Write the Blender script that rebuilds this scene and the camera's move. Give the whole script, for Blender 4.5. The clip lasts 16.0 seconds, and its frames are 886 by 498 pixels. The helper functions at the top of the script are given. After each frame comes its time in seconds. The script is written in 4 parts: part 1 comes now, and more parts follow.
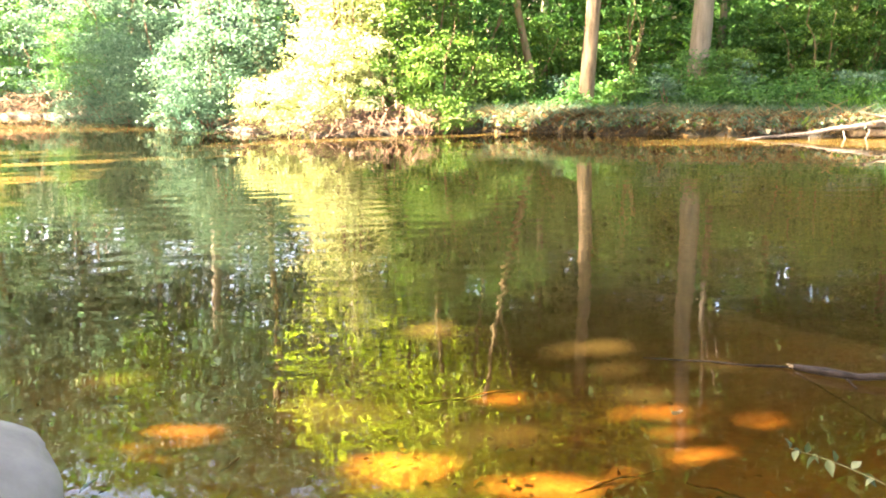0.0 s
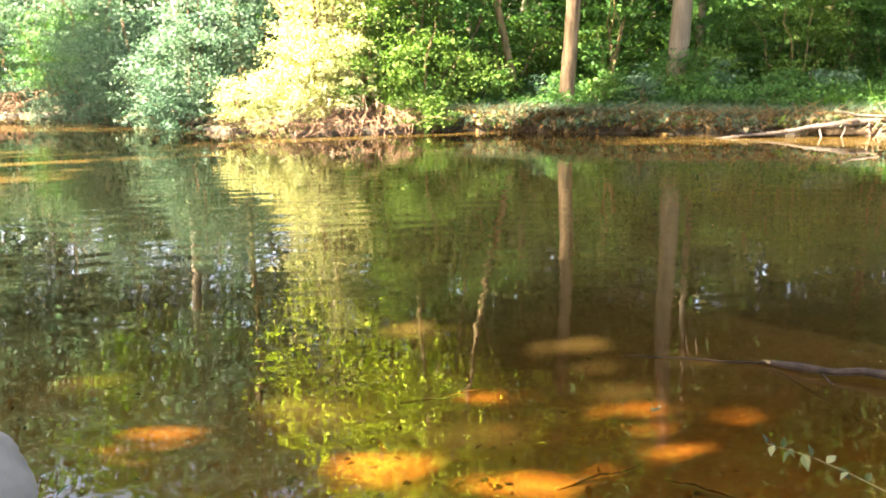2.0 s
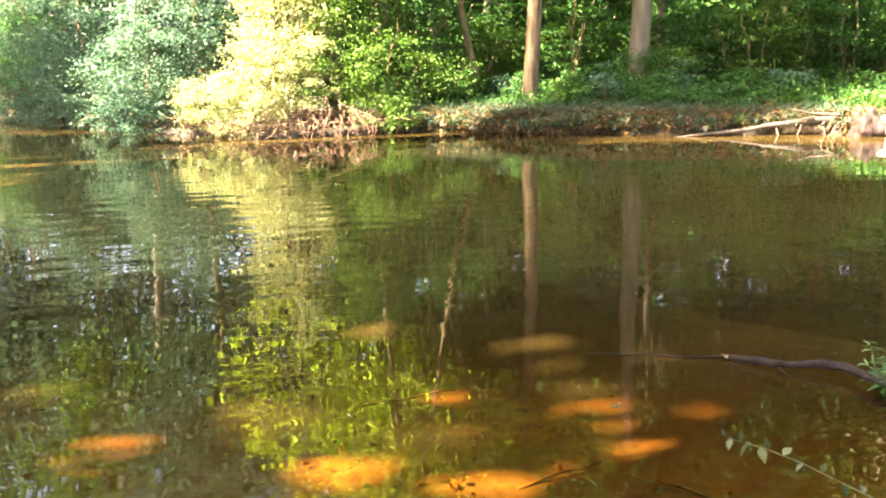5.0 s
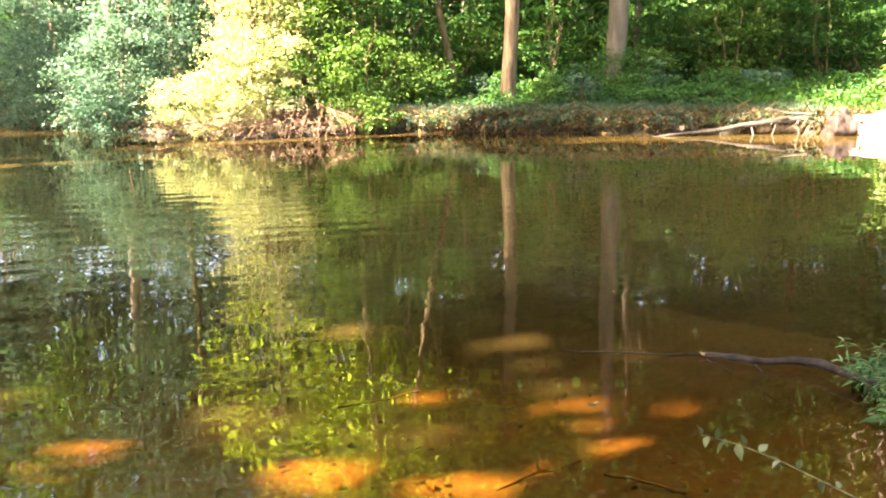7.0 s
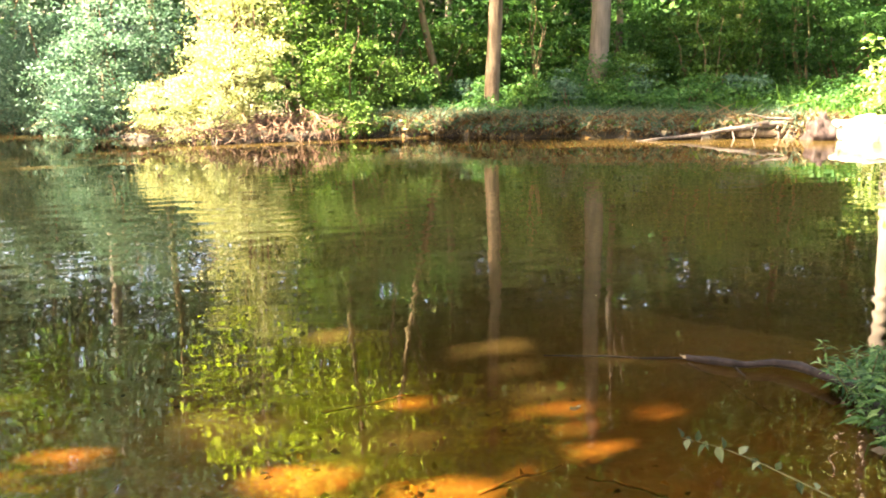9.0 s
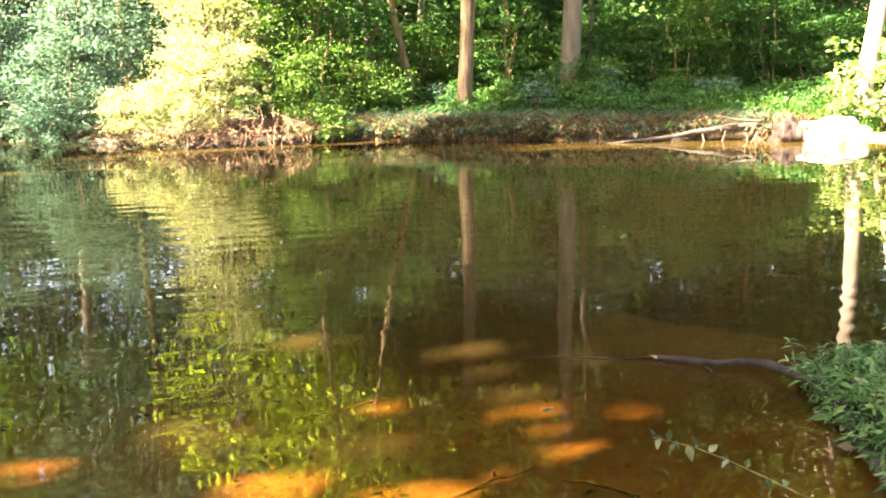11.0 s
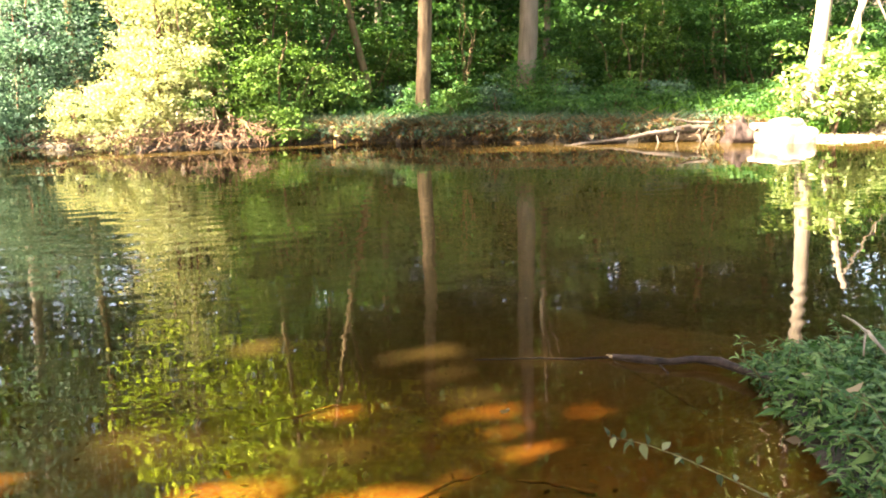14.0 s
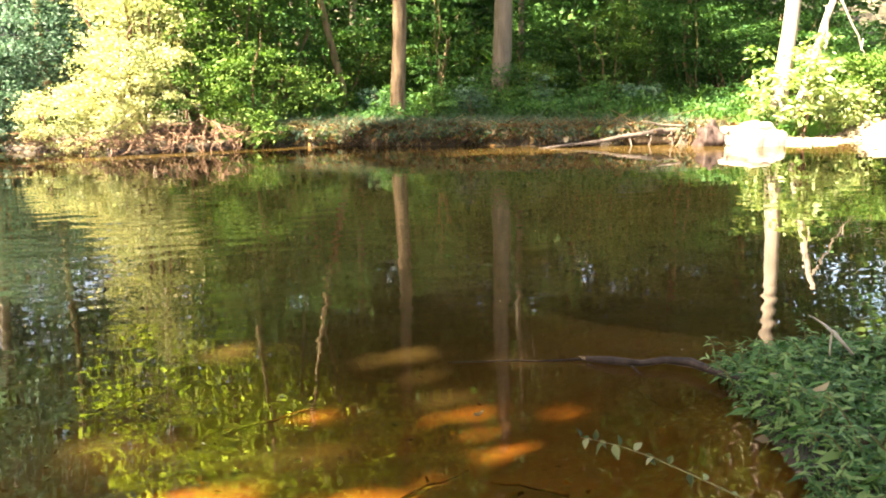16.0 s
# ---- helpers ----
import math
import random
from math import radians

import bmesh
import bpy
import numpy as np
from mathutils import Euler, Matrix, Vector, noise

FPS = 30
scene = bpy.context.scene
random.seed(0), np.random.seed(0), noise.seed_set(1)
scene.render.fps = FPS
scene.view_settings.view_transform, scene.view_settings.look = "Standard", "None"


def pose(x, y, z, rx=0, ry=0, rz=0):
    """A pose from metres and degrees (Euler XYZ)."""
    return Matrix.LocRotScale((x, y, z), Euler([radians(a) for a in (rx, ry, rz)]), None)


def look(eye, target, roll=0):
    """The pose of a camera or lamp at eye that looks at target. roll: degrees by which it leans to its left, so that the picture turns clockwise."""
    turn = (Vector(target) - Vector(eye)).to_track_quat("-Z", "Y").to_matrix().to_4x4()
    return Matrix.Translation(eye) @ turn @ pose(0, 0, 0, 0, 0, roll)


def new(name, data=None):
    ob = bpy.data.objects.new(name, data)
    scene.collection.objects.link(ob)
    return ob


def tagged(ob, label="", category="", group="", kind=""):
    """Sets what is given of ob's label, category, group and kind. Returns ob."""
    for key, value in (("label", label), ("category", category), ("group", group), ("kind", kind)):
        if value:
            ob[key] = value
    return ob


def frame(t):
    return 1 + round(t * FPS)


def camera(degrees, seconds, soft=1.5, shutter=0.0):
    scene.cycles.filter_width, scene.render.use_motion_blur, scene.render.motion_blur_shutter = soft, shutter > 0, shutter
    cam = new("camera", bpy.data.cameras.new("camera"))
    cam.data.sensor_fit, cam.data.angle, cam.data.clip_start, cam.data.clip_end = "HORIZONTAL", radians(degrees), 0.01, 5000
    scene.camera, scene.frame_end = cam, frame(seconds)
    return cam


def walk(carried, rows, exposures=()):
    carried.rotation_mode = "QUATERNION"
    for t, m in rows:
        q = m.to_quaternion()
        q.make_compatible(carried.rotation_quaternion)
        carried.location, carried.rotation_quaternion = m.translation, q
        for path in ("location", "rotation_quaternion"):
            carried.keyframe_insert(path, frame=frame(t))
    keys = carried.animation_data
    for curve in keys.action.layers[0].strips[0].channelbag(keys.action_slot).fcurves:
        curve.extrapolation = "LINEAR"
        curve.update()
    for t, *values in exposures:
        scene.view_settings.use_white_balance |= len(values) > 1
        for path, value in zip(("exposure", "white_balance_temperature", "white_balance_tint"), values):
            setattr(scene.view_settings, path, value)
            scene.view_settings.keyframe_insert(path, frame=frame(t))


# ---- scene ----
cam = camera(61.7, 16.0, soft=1.95)
PATH = [
    (0, (0.24, 0.537, 1.338), (0.216, 2.486, 0.892), -0.5),
    (0.5, (0.24, 0.53, 1.342), (0.23, 2.48, 0.896), -0.5),
    (1, (0.256, 0.552, 1.329), (0.256, 2.502, 0.884), -0.5),
    (1.5, (0.251, 0.542, 1.336), (0.264, 2.491, 0.889), -0.5),
    (2, (0.252, 0.54, 1.337), (0.276, 2.489, 0.888), -0.5),
    (2.5, (0.268, 0.565, 1.322), (0.302, 2.513, 0.873), -0.6),
    (3, (0.272, 0.569, 1.32), (0.317, 2.517, 0.87), -0.6),
    (3.5, (0.269, 0.56, 1.327), (0.33, 2.508, 0.878), -0.6),
    (4, (0.275, 0.561, 1.326), (0.355, 2.509, 0.878), -0.6),
    (6.5, (0.305, 0.59, 1.312), (0.459, 2.533, 0.866), -0.8),
    (7, (0.309, 0.597, 1.308), (0.476, 2.539, 0.862), -0.7),
    (7.5, (0.308, 0.589, 1.312), (0.485, 2.53, 0.865), -0.6),
    (8, (0.307, 0.584, 1.312), (0.494, 2.526, 0.869), -0.6),
    (8.5, (0.314, 0.592, 1.312), (0.51, 2.533, 0.875), -0.6),
    (9, (0.318, 0.595, 1.309), (0.527, 2.536, 0.874), -0.6),
    (11.5, (0.339, 0.597, 1.308), (0.635, 2.529, 0.882), -0.8),
    (12, (0.343, 0.597, 1.308), (0.659, 2.525, 0.882), -0.8),
    (12.5, (0.348, 0.599, 1.308), (0.678, 2.525, 0.882), -0.8),
    (13, (0.355, 0.603, 1.305), (0.702, 2.526, 0.88), -0.8),
    (13.5, (0.355, 0.598, 1.307), (0.72, 2.519, 0.883), -0.9),
    (14, (0.358, 0.6, 1.308), (0.738, 2.518, 0.886), -0.8),
    (14.5, (0.365, 0.605, 1.305), (0.759, 2.521, 0.885), -0.7),
    (15, (0.368, 0.6, 1.305), (0.777, 2.513, 0.887), -0.7),
    (15.5, (0.37, 0.603, 1.305), (0.795, 2.513, 0.889), -0.6),
    (16, (0.366, 0.593, 1.312), (0.81, 2.498, 0.896), -0.6),
]
walk(cam, [(t, look(eye, target, roll)) for t, eye, target, roll in PATH], exposures=[(0.0, 5.9, 7900, 14), (0.5, 5.47, 7900, 14), (1.2, 5.39, 7900, 14), (4.0, 5.31, 7900, 14), (12.0, 5.13, 7900, 14), (16.0, 4.87, 7900, 14)])

# ---- light: summer sun from the left, clear sky ----
SUN = Vector((-0.62, -0.25, 0.73)).normalized()
world = bpy.data.worlds.new("sky")
scene.world = world
world.use_nodes = True
wn = world.node_tree.nodes
sky = wn.new("ShaderNodeTexSky")
sky.sky_type = "NISHITA"
sky.sun_disc = False
sky.dust_density = 3.5
sky.sun_elevation = math.asin(SUN.z)
sky.sun_rotation = math.atan2(SUN.x, SUN.y)
world.node_tree.links.new(sky.outputs[0], wn["Background"].inputs[0])
wn["Background"].inputs[1].default_value = 0.056
sun = new("sun", bpy.data.lights.new("sun", "SUN"))
sun.data.energy = 5.0
sun.data.angle = radians(0.53)
sun.data.color = (1.0, 0.93, 0.8)
sun.matrix_world = look(SUN * 60, (0, 0, 0))


# ---- materials ----
def material(name):
    m = bpy.data.materials.new(name)
    m.use_nodes = True
    nt = m.node_tree
    return m, nt, nt.nodes["Principled BSDF"], nt.nodes["Material Output"]


def node(nt, kind, **inputs):
    n = nt.nodes.new(kind)
    for k, v in inputs.items():
        n.inputs[k.replace("_", " ")].default_value = v
    return n


def ramp(nt, fac, stops):
    r = nt.nodes.new("ShaderNodeValToRGB")
    while len(r.color_ramp.elements) < len(stops):
        r.color_ramp.elements.new(0.5)
    for e, (p, c) in zip(r.color_ramp.elements, stops):
        e.position, e.color = p, (*c, 1)
    nt.links.new(fac, r.inputs[0])
    return r.outputs[0]


def world_pos(nt, scale=(1, 1, 1), turn=0.0):
    g = nt.nodes.new("ShaderNodeNewGeometry")
    mp = nt.nodes.new("ShaderNodeMapping")
    mp.inputs["Scale"].default_value = scale
    mp.inputs["Rotation"].default_value = (0, 0, turn)
    nt.links.new(g.outputs["Position"], mp.inputs["Vector"])
    return mp.outputs[0]


def noise_tex(nt, vec, scale, detail=4.0, rough=0.55):
    n = node(nt, "ShaderNodeTexNoise", Scale=scale, Detail=detail, Roughness=rough)
    nt.links.new(vec, n.inputs["Vector"])
    return n.outputs[0]


def bump(nt, height, distance, target):
    b = node(nt, "ShaderNodeBump", Strength=1.0, Distance=distance)
    nt.links.new(height, b.inputs["Height"])
    nt.links.new(b.outputs[0], target)
    return b


def mix_colour(nt, fac, a, b, blend="MIX"):
    m = nt.nodes.new("ShaderNodeMix")
    m.data_type, m.blend_type = "RGBA", blend
    for sock, v in ((m.inputs[0], fac), (m.inputs[6], a), (m.inputs[7], b)):
        if isinstance(v, (int, float)):
            sock.default_value = v
        elif isinstance(v, tuple):
            sock.default_value = (*v, 1)
        else:
            nt.links.new(v, sock)
    return m.outputs[2]


def leaf_material(name, dark, mid, light, through_part=0.35, gloss=0.65, glow=(1.12, 1.3, 0.66)):
    m, nt, p, out = material(name)
    g = nt.nodes.new("ShaderNodeNewGeometry")
    oi = nt.nodes.new("ShaderNodeObjectInfo")
    add = nt.nodes.new("ShaderNodeMath")
    add.operation = "ADD"
    nt.links.new(g.outputs["Random Per Island"], add.inputs[0])
    nt.links.new(oi.outputs["Random"], add.inputs[1])
    wrap = nt.nodes.new("ShaderNodeMath")
    wrap.operation = "FRACT"
    nt.links.new(add.outputs[0], wrap.inputs[0])
    col = ramp(nt, wrap.outputs[0], [(0.0, dark), (0.5, mid), (1.0, light)])
    patches = noise_tex(nt, world_pos(nt), 0.9, 2)
    tint = ramp(nt, patches, [(0.3, (0.75, 0.85, 0.8)), (0.7, (1.2, 1.12, 0.95))])
    col = mix_colour(nt, 1.0, col, tint, "MULTIPLY")
    nt.links.new(col, p.inputs["Base Color"])
    p.inputs["Roughness"].default_value = gloss
    p.inputs["Specular IOR Level"].default_value = 0.12
    t = nt.nodes.new("ShaderNodeBsdfTranslucent")
    nt.links.new(mix_colour(nt, 1.0, col, glow, "MULTIPLY"), t.inputs["Color"])
    mx = node(nt, "ShaderNodeMixShader", Fac=through_part)
    nt.links.new(p.outputs[0], mx.inputs[1])
    nt.links.new(t.outputs[0], mx.inputs[2])
    nt.links.new(mx.outputs[0], out.inputs["Surface"])
    return m


def bark_material(name, dark, light, scale=9.0, depth=0.012, moss=0.0):
    m, nt, p, out = material(name)
    vec = world_pos(nt, (1, 1, 0.16))
    furrow = noise_tex(nt, vec, scale, 6, 0.65)
    blotch = noise_tex(nt, world_pos(nt), 1.7, 3)
    col = ramp(nt, furrow, [(0.3, dark), (0.62, light)])
    col = mix_colour(nt, ramp(nt, blotch, [(0.35, (0, 0, 0)), (0.7, (0.7, 0.7, 0.7))]), col,
                     mix_colour(nt, 0.5, col, tuple(0.5 * a + 0.5 * b for a, b in zip(dark, light))))
    if moss:
        col = mix_colour(nt, ramp(nt, noise_tex(nt, world_pos(nt), 3.3, 5), [(0.5, (0, 0, 0)), (0.72, (moss,) * 3)]), col, (0.06, 0.085, 0.025))
    nt.links.new(col, p.inputs["Base Color"])
    p.inputs["Roughness"].default_value = 0.85
    p.inputs["Specular IOR Level"].default_value = 0.06
    bump(nt, furrow, depth, p.inputs["Normal"])
    return m


# Leaf colour lifted towards cream to carry strong sun on these bushes.
LEAF_SUNNY = leaf_material("leaf_sun_lifted", (0.125, 0.143, 0.064), (0.205, 0.216, 0.113), (0.33, 0.325, 0.2), 0.42, 0.65, (1.15, 1.18, 0.8))
LEAF_LIME = leaf_material("leaf_lime_green", (0.14, 0.19, 0.035), (0.23, 0.28, 0.05), (0.33, 0.37, 0.1), 0.6)
LEAF_GREEN = leaf_material("leaf_mid_green", (0.026, 0.062, 0.014), (0.05, 0.1, 0.023), (0.1, 0.158, 0.04))
LEAF_DEEP = leaf_material("leaf_deep_green", (0.014, 0.045, 0.015), (0.028, 0.078, 0.025), (0.06, 0.125, 0.034))
# Grey-green leaves, with haze over the far corner put into the blue cast.
LEAF_BLUE = leaf_material("leaf_grey_green_haze", (0.024, 0.053, 0.041), (0.048, 0.09, 0.07), (0.1, 0.145, 0.115), 0.35, 0.65, (1.0, 1.22, 0.9))
LEAF_BIG = leaf_material("leaf_sycamore", (0.09, 0.14, 0.045), (0.16, 0.21, 0.085), (0.27, 0.3, 0.16), 0.3)
LEAF_NEAR = leaf_material("leaf_willow_green", (0.016, 0.046, 0.014), (0.046, 0.1, 0.032), (0.15, 0.21, 0.09), 0.3, 0.5)
LEAF_SPRIG = leaf_material("leaf_sprig", (0.02, 0.028, 0.01), (0.045, 0.055, 0.022), (0.17, 0.17, 0.1), 0.25, 0.45)
GRASS = leaf_material("grass_blade", (0.035, 0.095, 0.016), (0.06, 0.15, 0.025), (0.11, 0.2, 0.04))
# Sodden leaves on the bed; on the bank this dark tone paints shade.
SUNKEN_SHADE = leaf_material("sodden_shade_leaf", (0.024, 0.013, 0.005), (0.05, 0.027, 0.009), (0.12, 0.062, 0.02), 0.1, 0.7)
DRY = leaf_material("dry_litter", (0.04, 0.029, 0.02), (0.1, 0.074, 0.052), (0.24, 0.19, 0.135), 0.15, 0.8)
PALE_LEAF = leaf_material("pale_dead_leaf", (0.11, 0.075, 0.055), (0.17, 0.125, 0.095), (0.24, 0.185, 0.145), 0.3, 0.6)
BARK_BROWN = bark_material("bark_brown", (0.026, 0.018, 0.012), (0.14, 0.1, 0.065))
BARK_GREY = bark_material("bark_grey", (0.05, 0.041, 0.032), (0.13, 0.106, 0.084), 7.0, 0.006)
BARK_PALE = bark_material("bark_pale", (0.09, 0.075, 0.06), (0.24, 0.2, 0.16), 3.5, 0.004)
BARK_MOSSY = bark_material("bark_mossy", (0.05, 0.035, 0.02), (0.17, 0.12, 0.07), 9.0, 0.01, 0.8)
TWIG = bark_material("dead_twig", (0.05, 0.027, 0.018), (0.15, 0.092, 0.062), 14.0, 0.003)
DRIFT = bark_material("driftwood", (0.024, 0.019, 0.016), (0.085, 0.069, 0.058), 12.0, 0.004)
WET_BARK = bark_material("wet_branch_bark", (0.003, 0.0023, 0.0022), (0.036, 0.025, 0.022), 16.0, 0.004)
WET_BARK.node_tree.nodes["Principled BSDF"].inputs["Roughness"].default_value = 0.5
SOAKED = bark_material("soaked_twig", (0.004, 0.003, 0.002), (0.018, 0.012, 0.009), 40.0, 0.001)
PEELED = bark_material("peeled_wood", (0.1, 0.07, 0.045), (0.25, 0.19, 0.13), 30.0, 0.001)
STEM = bark_material("green_stem", (0.045, 0.04, 0.018), (0.12, 0.098, 0.042), 40.0, 0.0005)


def stone_material(name, dark, light):
    m, nt, p, out = material(name)
    vec = world_pos(nt)
    a = noise_tex(nt, vec, 5.0, 6, 0.6)
    col = ramp(nt, a, [(0.3, dark), (0.7, light)])
    spots = noise_tex(nt, vec, 60.0, 3)
    col = mix_colour(nt, ramp(nt, spots, [(0.52, (0, 0, 0)), (0.64, (0.5, 0.5, 0.5))]), col, (0.09, 0.08, 0.075))
    nt.links.new(col, p.inputs["Base Color"])
    p.inputs["Roughness"].default_value = 0.8
    bump(nt, noise_tex(nt, vec, 35.0, 6, 0.7), 0.006, p.inputs["Normal"])
    return m


STONE_GREY = stone_material("stone_grey", (0.06, 0.05, 0.046), (0.13, 0.108, 0.1))
STONE_PALE = stone_material("stone_pale", (0.13, 0.105, 0.078), (0.25, 0.21, 0.165))


def ground_material():
    m, nt, p, out = material("earth")
    vec = world_pos(nt)
    broad = noise_tex(nt, vec, 0.8, 5, 0.6)
    fine = noise_tex(nt, vec, 14.0, 6, 0.7)
    soil = ramp(nt, fine, [(0.3, (0.02, 0.013, 0.008)), (0.55, (0.05, 0.032, 0.019)), (0.75, (0.12, 0.084, 0.054))])
    litter = ramp(nt, fine, [(0.3, (0.025, 0.028, 0.011)), (0.7, (0.075, 0.07, 0.033))])
    land = mix_colour(nt, ramp(nt, broad, [(0.4, (0, 0, 0)), (0.6, (1, 1, 1))]), soil, litter)
    # Darkens low bank soil: damp mud plus painted shade for the missing undercut.
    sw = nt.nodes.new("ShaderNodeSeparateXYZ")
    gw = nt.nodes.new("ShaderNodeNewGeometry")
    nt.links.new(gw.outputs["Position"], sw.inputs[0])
    wet_shade = node(nt, "ShaderNodeMapRange", From_Min=0.08, From_Max=0.4)
    nt.links.new(sw.outputs[2], wet_shade.inputs[0])
    land = mix_colour(nt, wet_shade.outputs[0], mix_colour(nt, 1.0, land, (0.19, 0.155, 0.125), "MULTIPLY"), land)
    bed_noise = noise_tex(nt, vec, 2.6, 8, 0.72)
    bed = ramp(nt, bed_noise, [(0.3, (0.025, 0.0135, 0.0056)), (0.52, (0.06, 0.0295, 0.0102)), (0.78, (0.092, 0.044, 0.015))])
    grime = noise_tex(nt, vec, 7.0, 6, 0.7)
    bed = mix_colour(nt, ramp(nt, grime, [(0.48, (0, 0, 0)), (0.62, (0.75, 0.75, 0.75))]), bed, (0.045, 0.036, 0.012))
    bed = mix_colour(nt, ramp(nt, fine, [(0.45, (0, 0, 0)), (0.75, (0.45, 0.45, 0.45))]), bed, (0.11, 0.06, 0.025))
    g = nt.nodes.new("ShaderNodeNewGeometry")
    s = nt.nodes.new("ShaderNodeSeparateXYZ")
    nt.links.new(g.outputs["Position"], s.inputs[0])
    mr = node(nt, "ShaderNodeMapRange", From_Min=-0.06, From_Max=0.03)
    nt.links.new(s.outputs[2], mr.inputs[0])
    col = mix_colour(nt, mr.outputs[0], bed, land)
    # pale dry sand of the bar on the far shore
    at = nt.nodes.new("ShaderNodeAttribute")
    at.attribute_name = "sand"
    sand = ramp(nt, fine, [(0.3, (0.14, 0.105, 0.066)), (0.7, (0.26, 0.21, 0.145))])
    col = mix_colour(nt, at.outputs["Fac"], col, sand)
    nt.links.new(col, p.inputs["Base Color"])
    p.inputs["Roughness"].default_value = 0.9
    bump(nt, fine, 0.02, p.inputs["Normal"])
    return m


def water_material():
    m, nt, p, out = material("pond_water")
    nt.nodes.remove(p)
    gloss = node(nt, "ShaderNodeBsdfGlossy", Roughness=0.0)
    fres = node(nt, "ShaderNodeFresnel", IOR=1.38)
    clear = nt.nodes.new("ShaderNodeBsdfTransparent")
    clear.inputs["Color"].default_value = (0.93, 0.67, 0.31, 1)
    silt = nt.nodes.new("ShaderNodeBsdfDiffuse")
    silt.inputs["Color"].default_value = (0.15, 0.095, 0.026, 1)
    cloud = noise_tex(nt, world_pos(nt), 0.6, 4)
    nt.links.new(ramp(nt, cloud, [(0.3, (0.029, 0.0188, 0.0056)), (0.7, (0.039, 0.0252, 0.0077))]), silt.inputs["Color"])
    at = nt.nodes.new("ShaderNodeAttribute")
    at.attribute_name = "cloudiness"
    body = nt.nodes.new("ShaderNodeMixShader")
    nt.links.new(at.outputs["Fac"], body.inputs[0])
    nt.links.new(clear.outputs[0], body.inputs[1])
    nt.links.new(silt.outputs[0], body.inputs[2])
    mx = nt.nodes.new("ShaderNodeMixShader")
    nt.links.new(fres.outputs[0], mx.inputs[0])
    nt.links.new(body.outputs[0], mx.inputs[1])
    nt.links.new(gloss.outputs[0], mx.inputs[2])
    nt.links.new(mx.outputs[0], out.inputs["Surface"])
    return m


EARTH = ground_material()
WATER = water_material()


# ---- mesh helpers ----
def mesh_from(name, verts, faces, mat, smooth=False):
    verts = np.asarray(verts, np.float32)
    me = bpy.data.meshes.new(name)
    if isinstance(faces, np.ndarray):
        k = faces.shape[1]
        me.vertices.add(len(verts))
        me.vertices.foreach_set("co", verts.ravel())
        me.loops.add(faces.size)
        me.loops.foreach_set("vertex_index", faces.ravel().astype(np.int32))
        me.polygons.add(len(faces))
        me.polygons.foreach_set("loop_start", np.arange(0, faces.size, k, dtype=np.int32))
        me.polygons.foreach_set("loop_total", np.full(len(faces), k, np.int32))
        me.update(calc_edges=True)
    else:
        me.from_pydata(verts.tolist(), [], faces)
        me.update()
    me.materials.append(mat)
    if smooth:
        me.polygons.foreach_set("use_smooth", np.ones(len(me.polygons), bool))
    return me


def put(name, me, parent=None, label="", m=None):
    ob = new(name, me)
    if parent:
        ob.parent = parent
    if m is not None:
        ob.matrix_basis = m
    return tagged(ob, label)


def thing(name, at, label, category, group=""):
    ob = new(name)
    ob.location = at
    ob.empty_display_size = 0.1
    return tagged(ob, label, category, group)


def tube(points, radii, sides=8, rough=0.0, rng=None, caps=True):
    """A tapered round limb along points, with an uneven skin."""
    pts = np.asarray(points, float)
    n = len(pts)
    tang = np.gradient(pts, axis=0)
    tang /= np.linalg.norm(tang, axis=1)[:, None] + 1e-9
    ref = np.array([1.0, 0, 0]) if abs(tang[0][2]) > 0.8 else np.array([0, 0, 1.0])
    verts = []
    for i in range(n):
        u = np.cross(tang[i], ref)
        u /= np.linalg.norm(u) + 1e-9
        w = np.cross(tang[i], u)
        for j in range(sides):
            a = 2 * math.pi * j / sides
            r = radii[i] * (1 + (rng.normal() * rough if rng is not None else 0))
            verts.append(pts[i] + r * (math.cos(a) * u + math.sin(a) * w))
    faces = [(i * sides + j, i * sides + (j + 1) % sides, (i + 1) * sides + (j + 1) % sides, (i + 1) * sides + j)
             for i in range(n - 1) for j in range(sides)]
    if caps:
        faces.append(tuple(range(sides))[::-1])
        faces.append(tuple(range((n - 1) * sides, n * sides)))
    return verts, faces


def join(pieces):
    verts, faces = [], []
    for v, f in pieces:
        k = len(verts)
        verts += list(v)
        faces += [tuple(i + k for i in q) for q in f]
    return verts, faces


def bend(a, b, rng, n=6, wobble=0.08, sag=0.0):
    """A wavering line from a to b."""
    a, b = np.asarray(a, float), np.asarray(b, float)
    t = np.linspace(0, 1, n)[:, None]
    p = a + (b - a) * t
    off = np.cumsum(rng.normal(size=(n, 3)), axis=0) * wobble * np.linalg.norm(b - a) / n
    p += off * np.sin(np.pi * np.clip(t * 0.5, 0, 1))
    p[:, 2] += sag * np.sin(np.pi * t[:, 0])
    p[0] = a
    return p


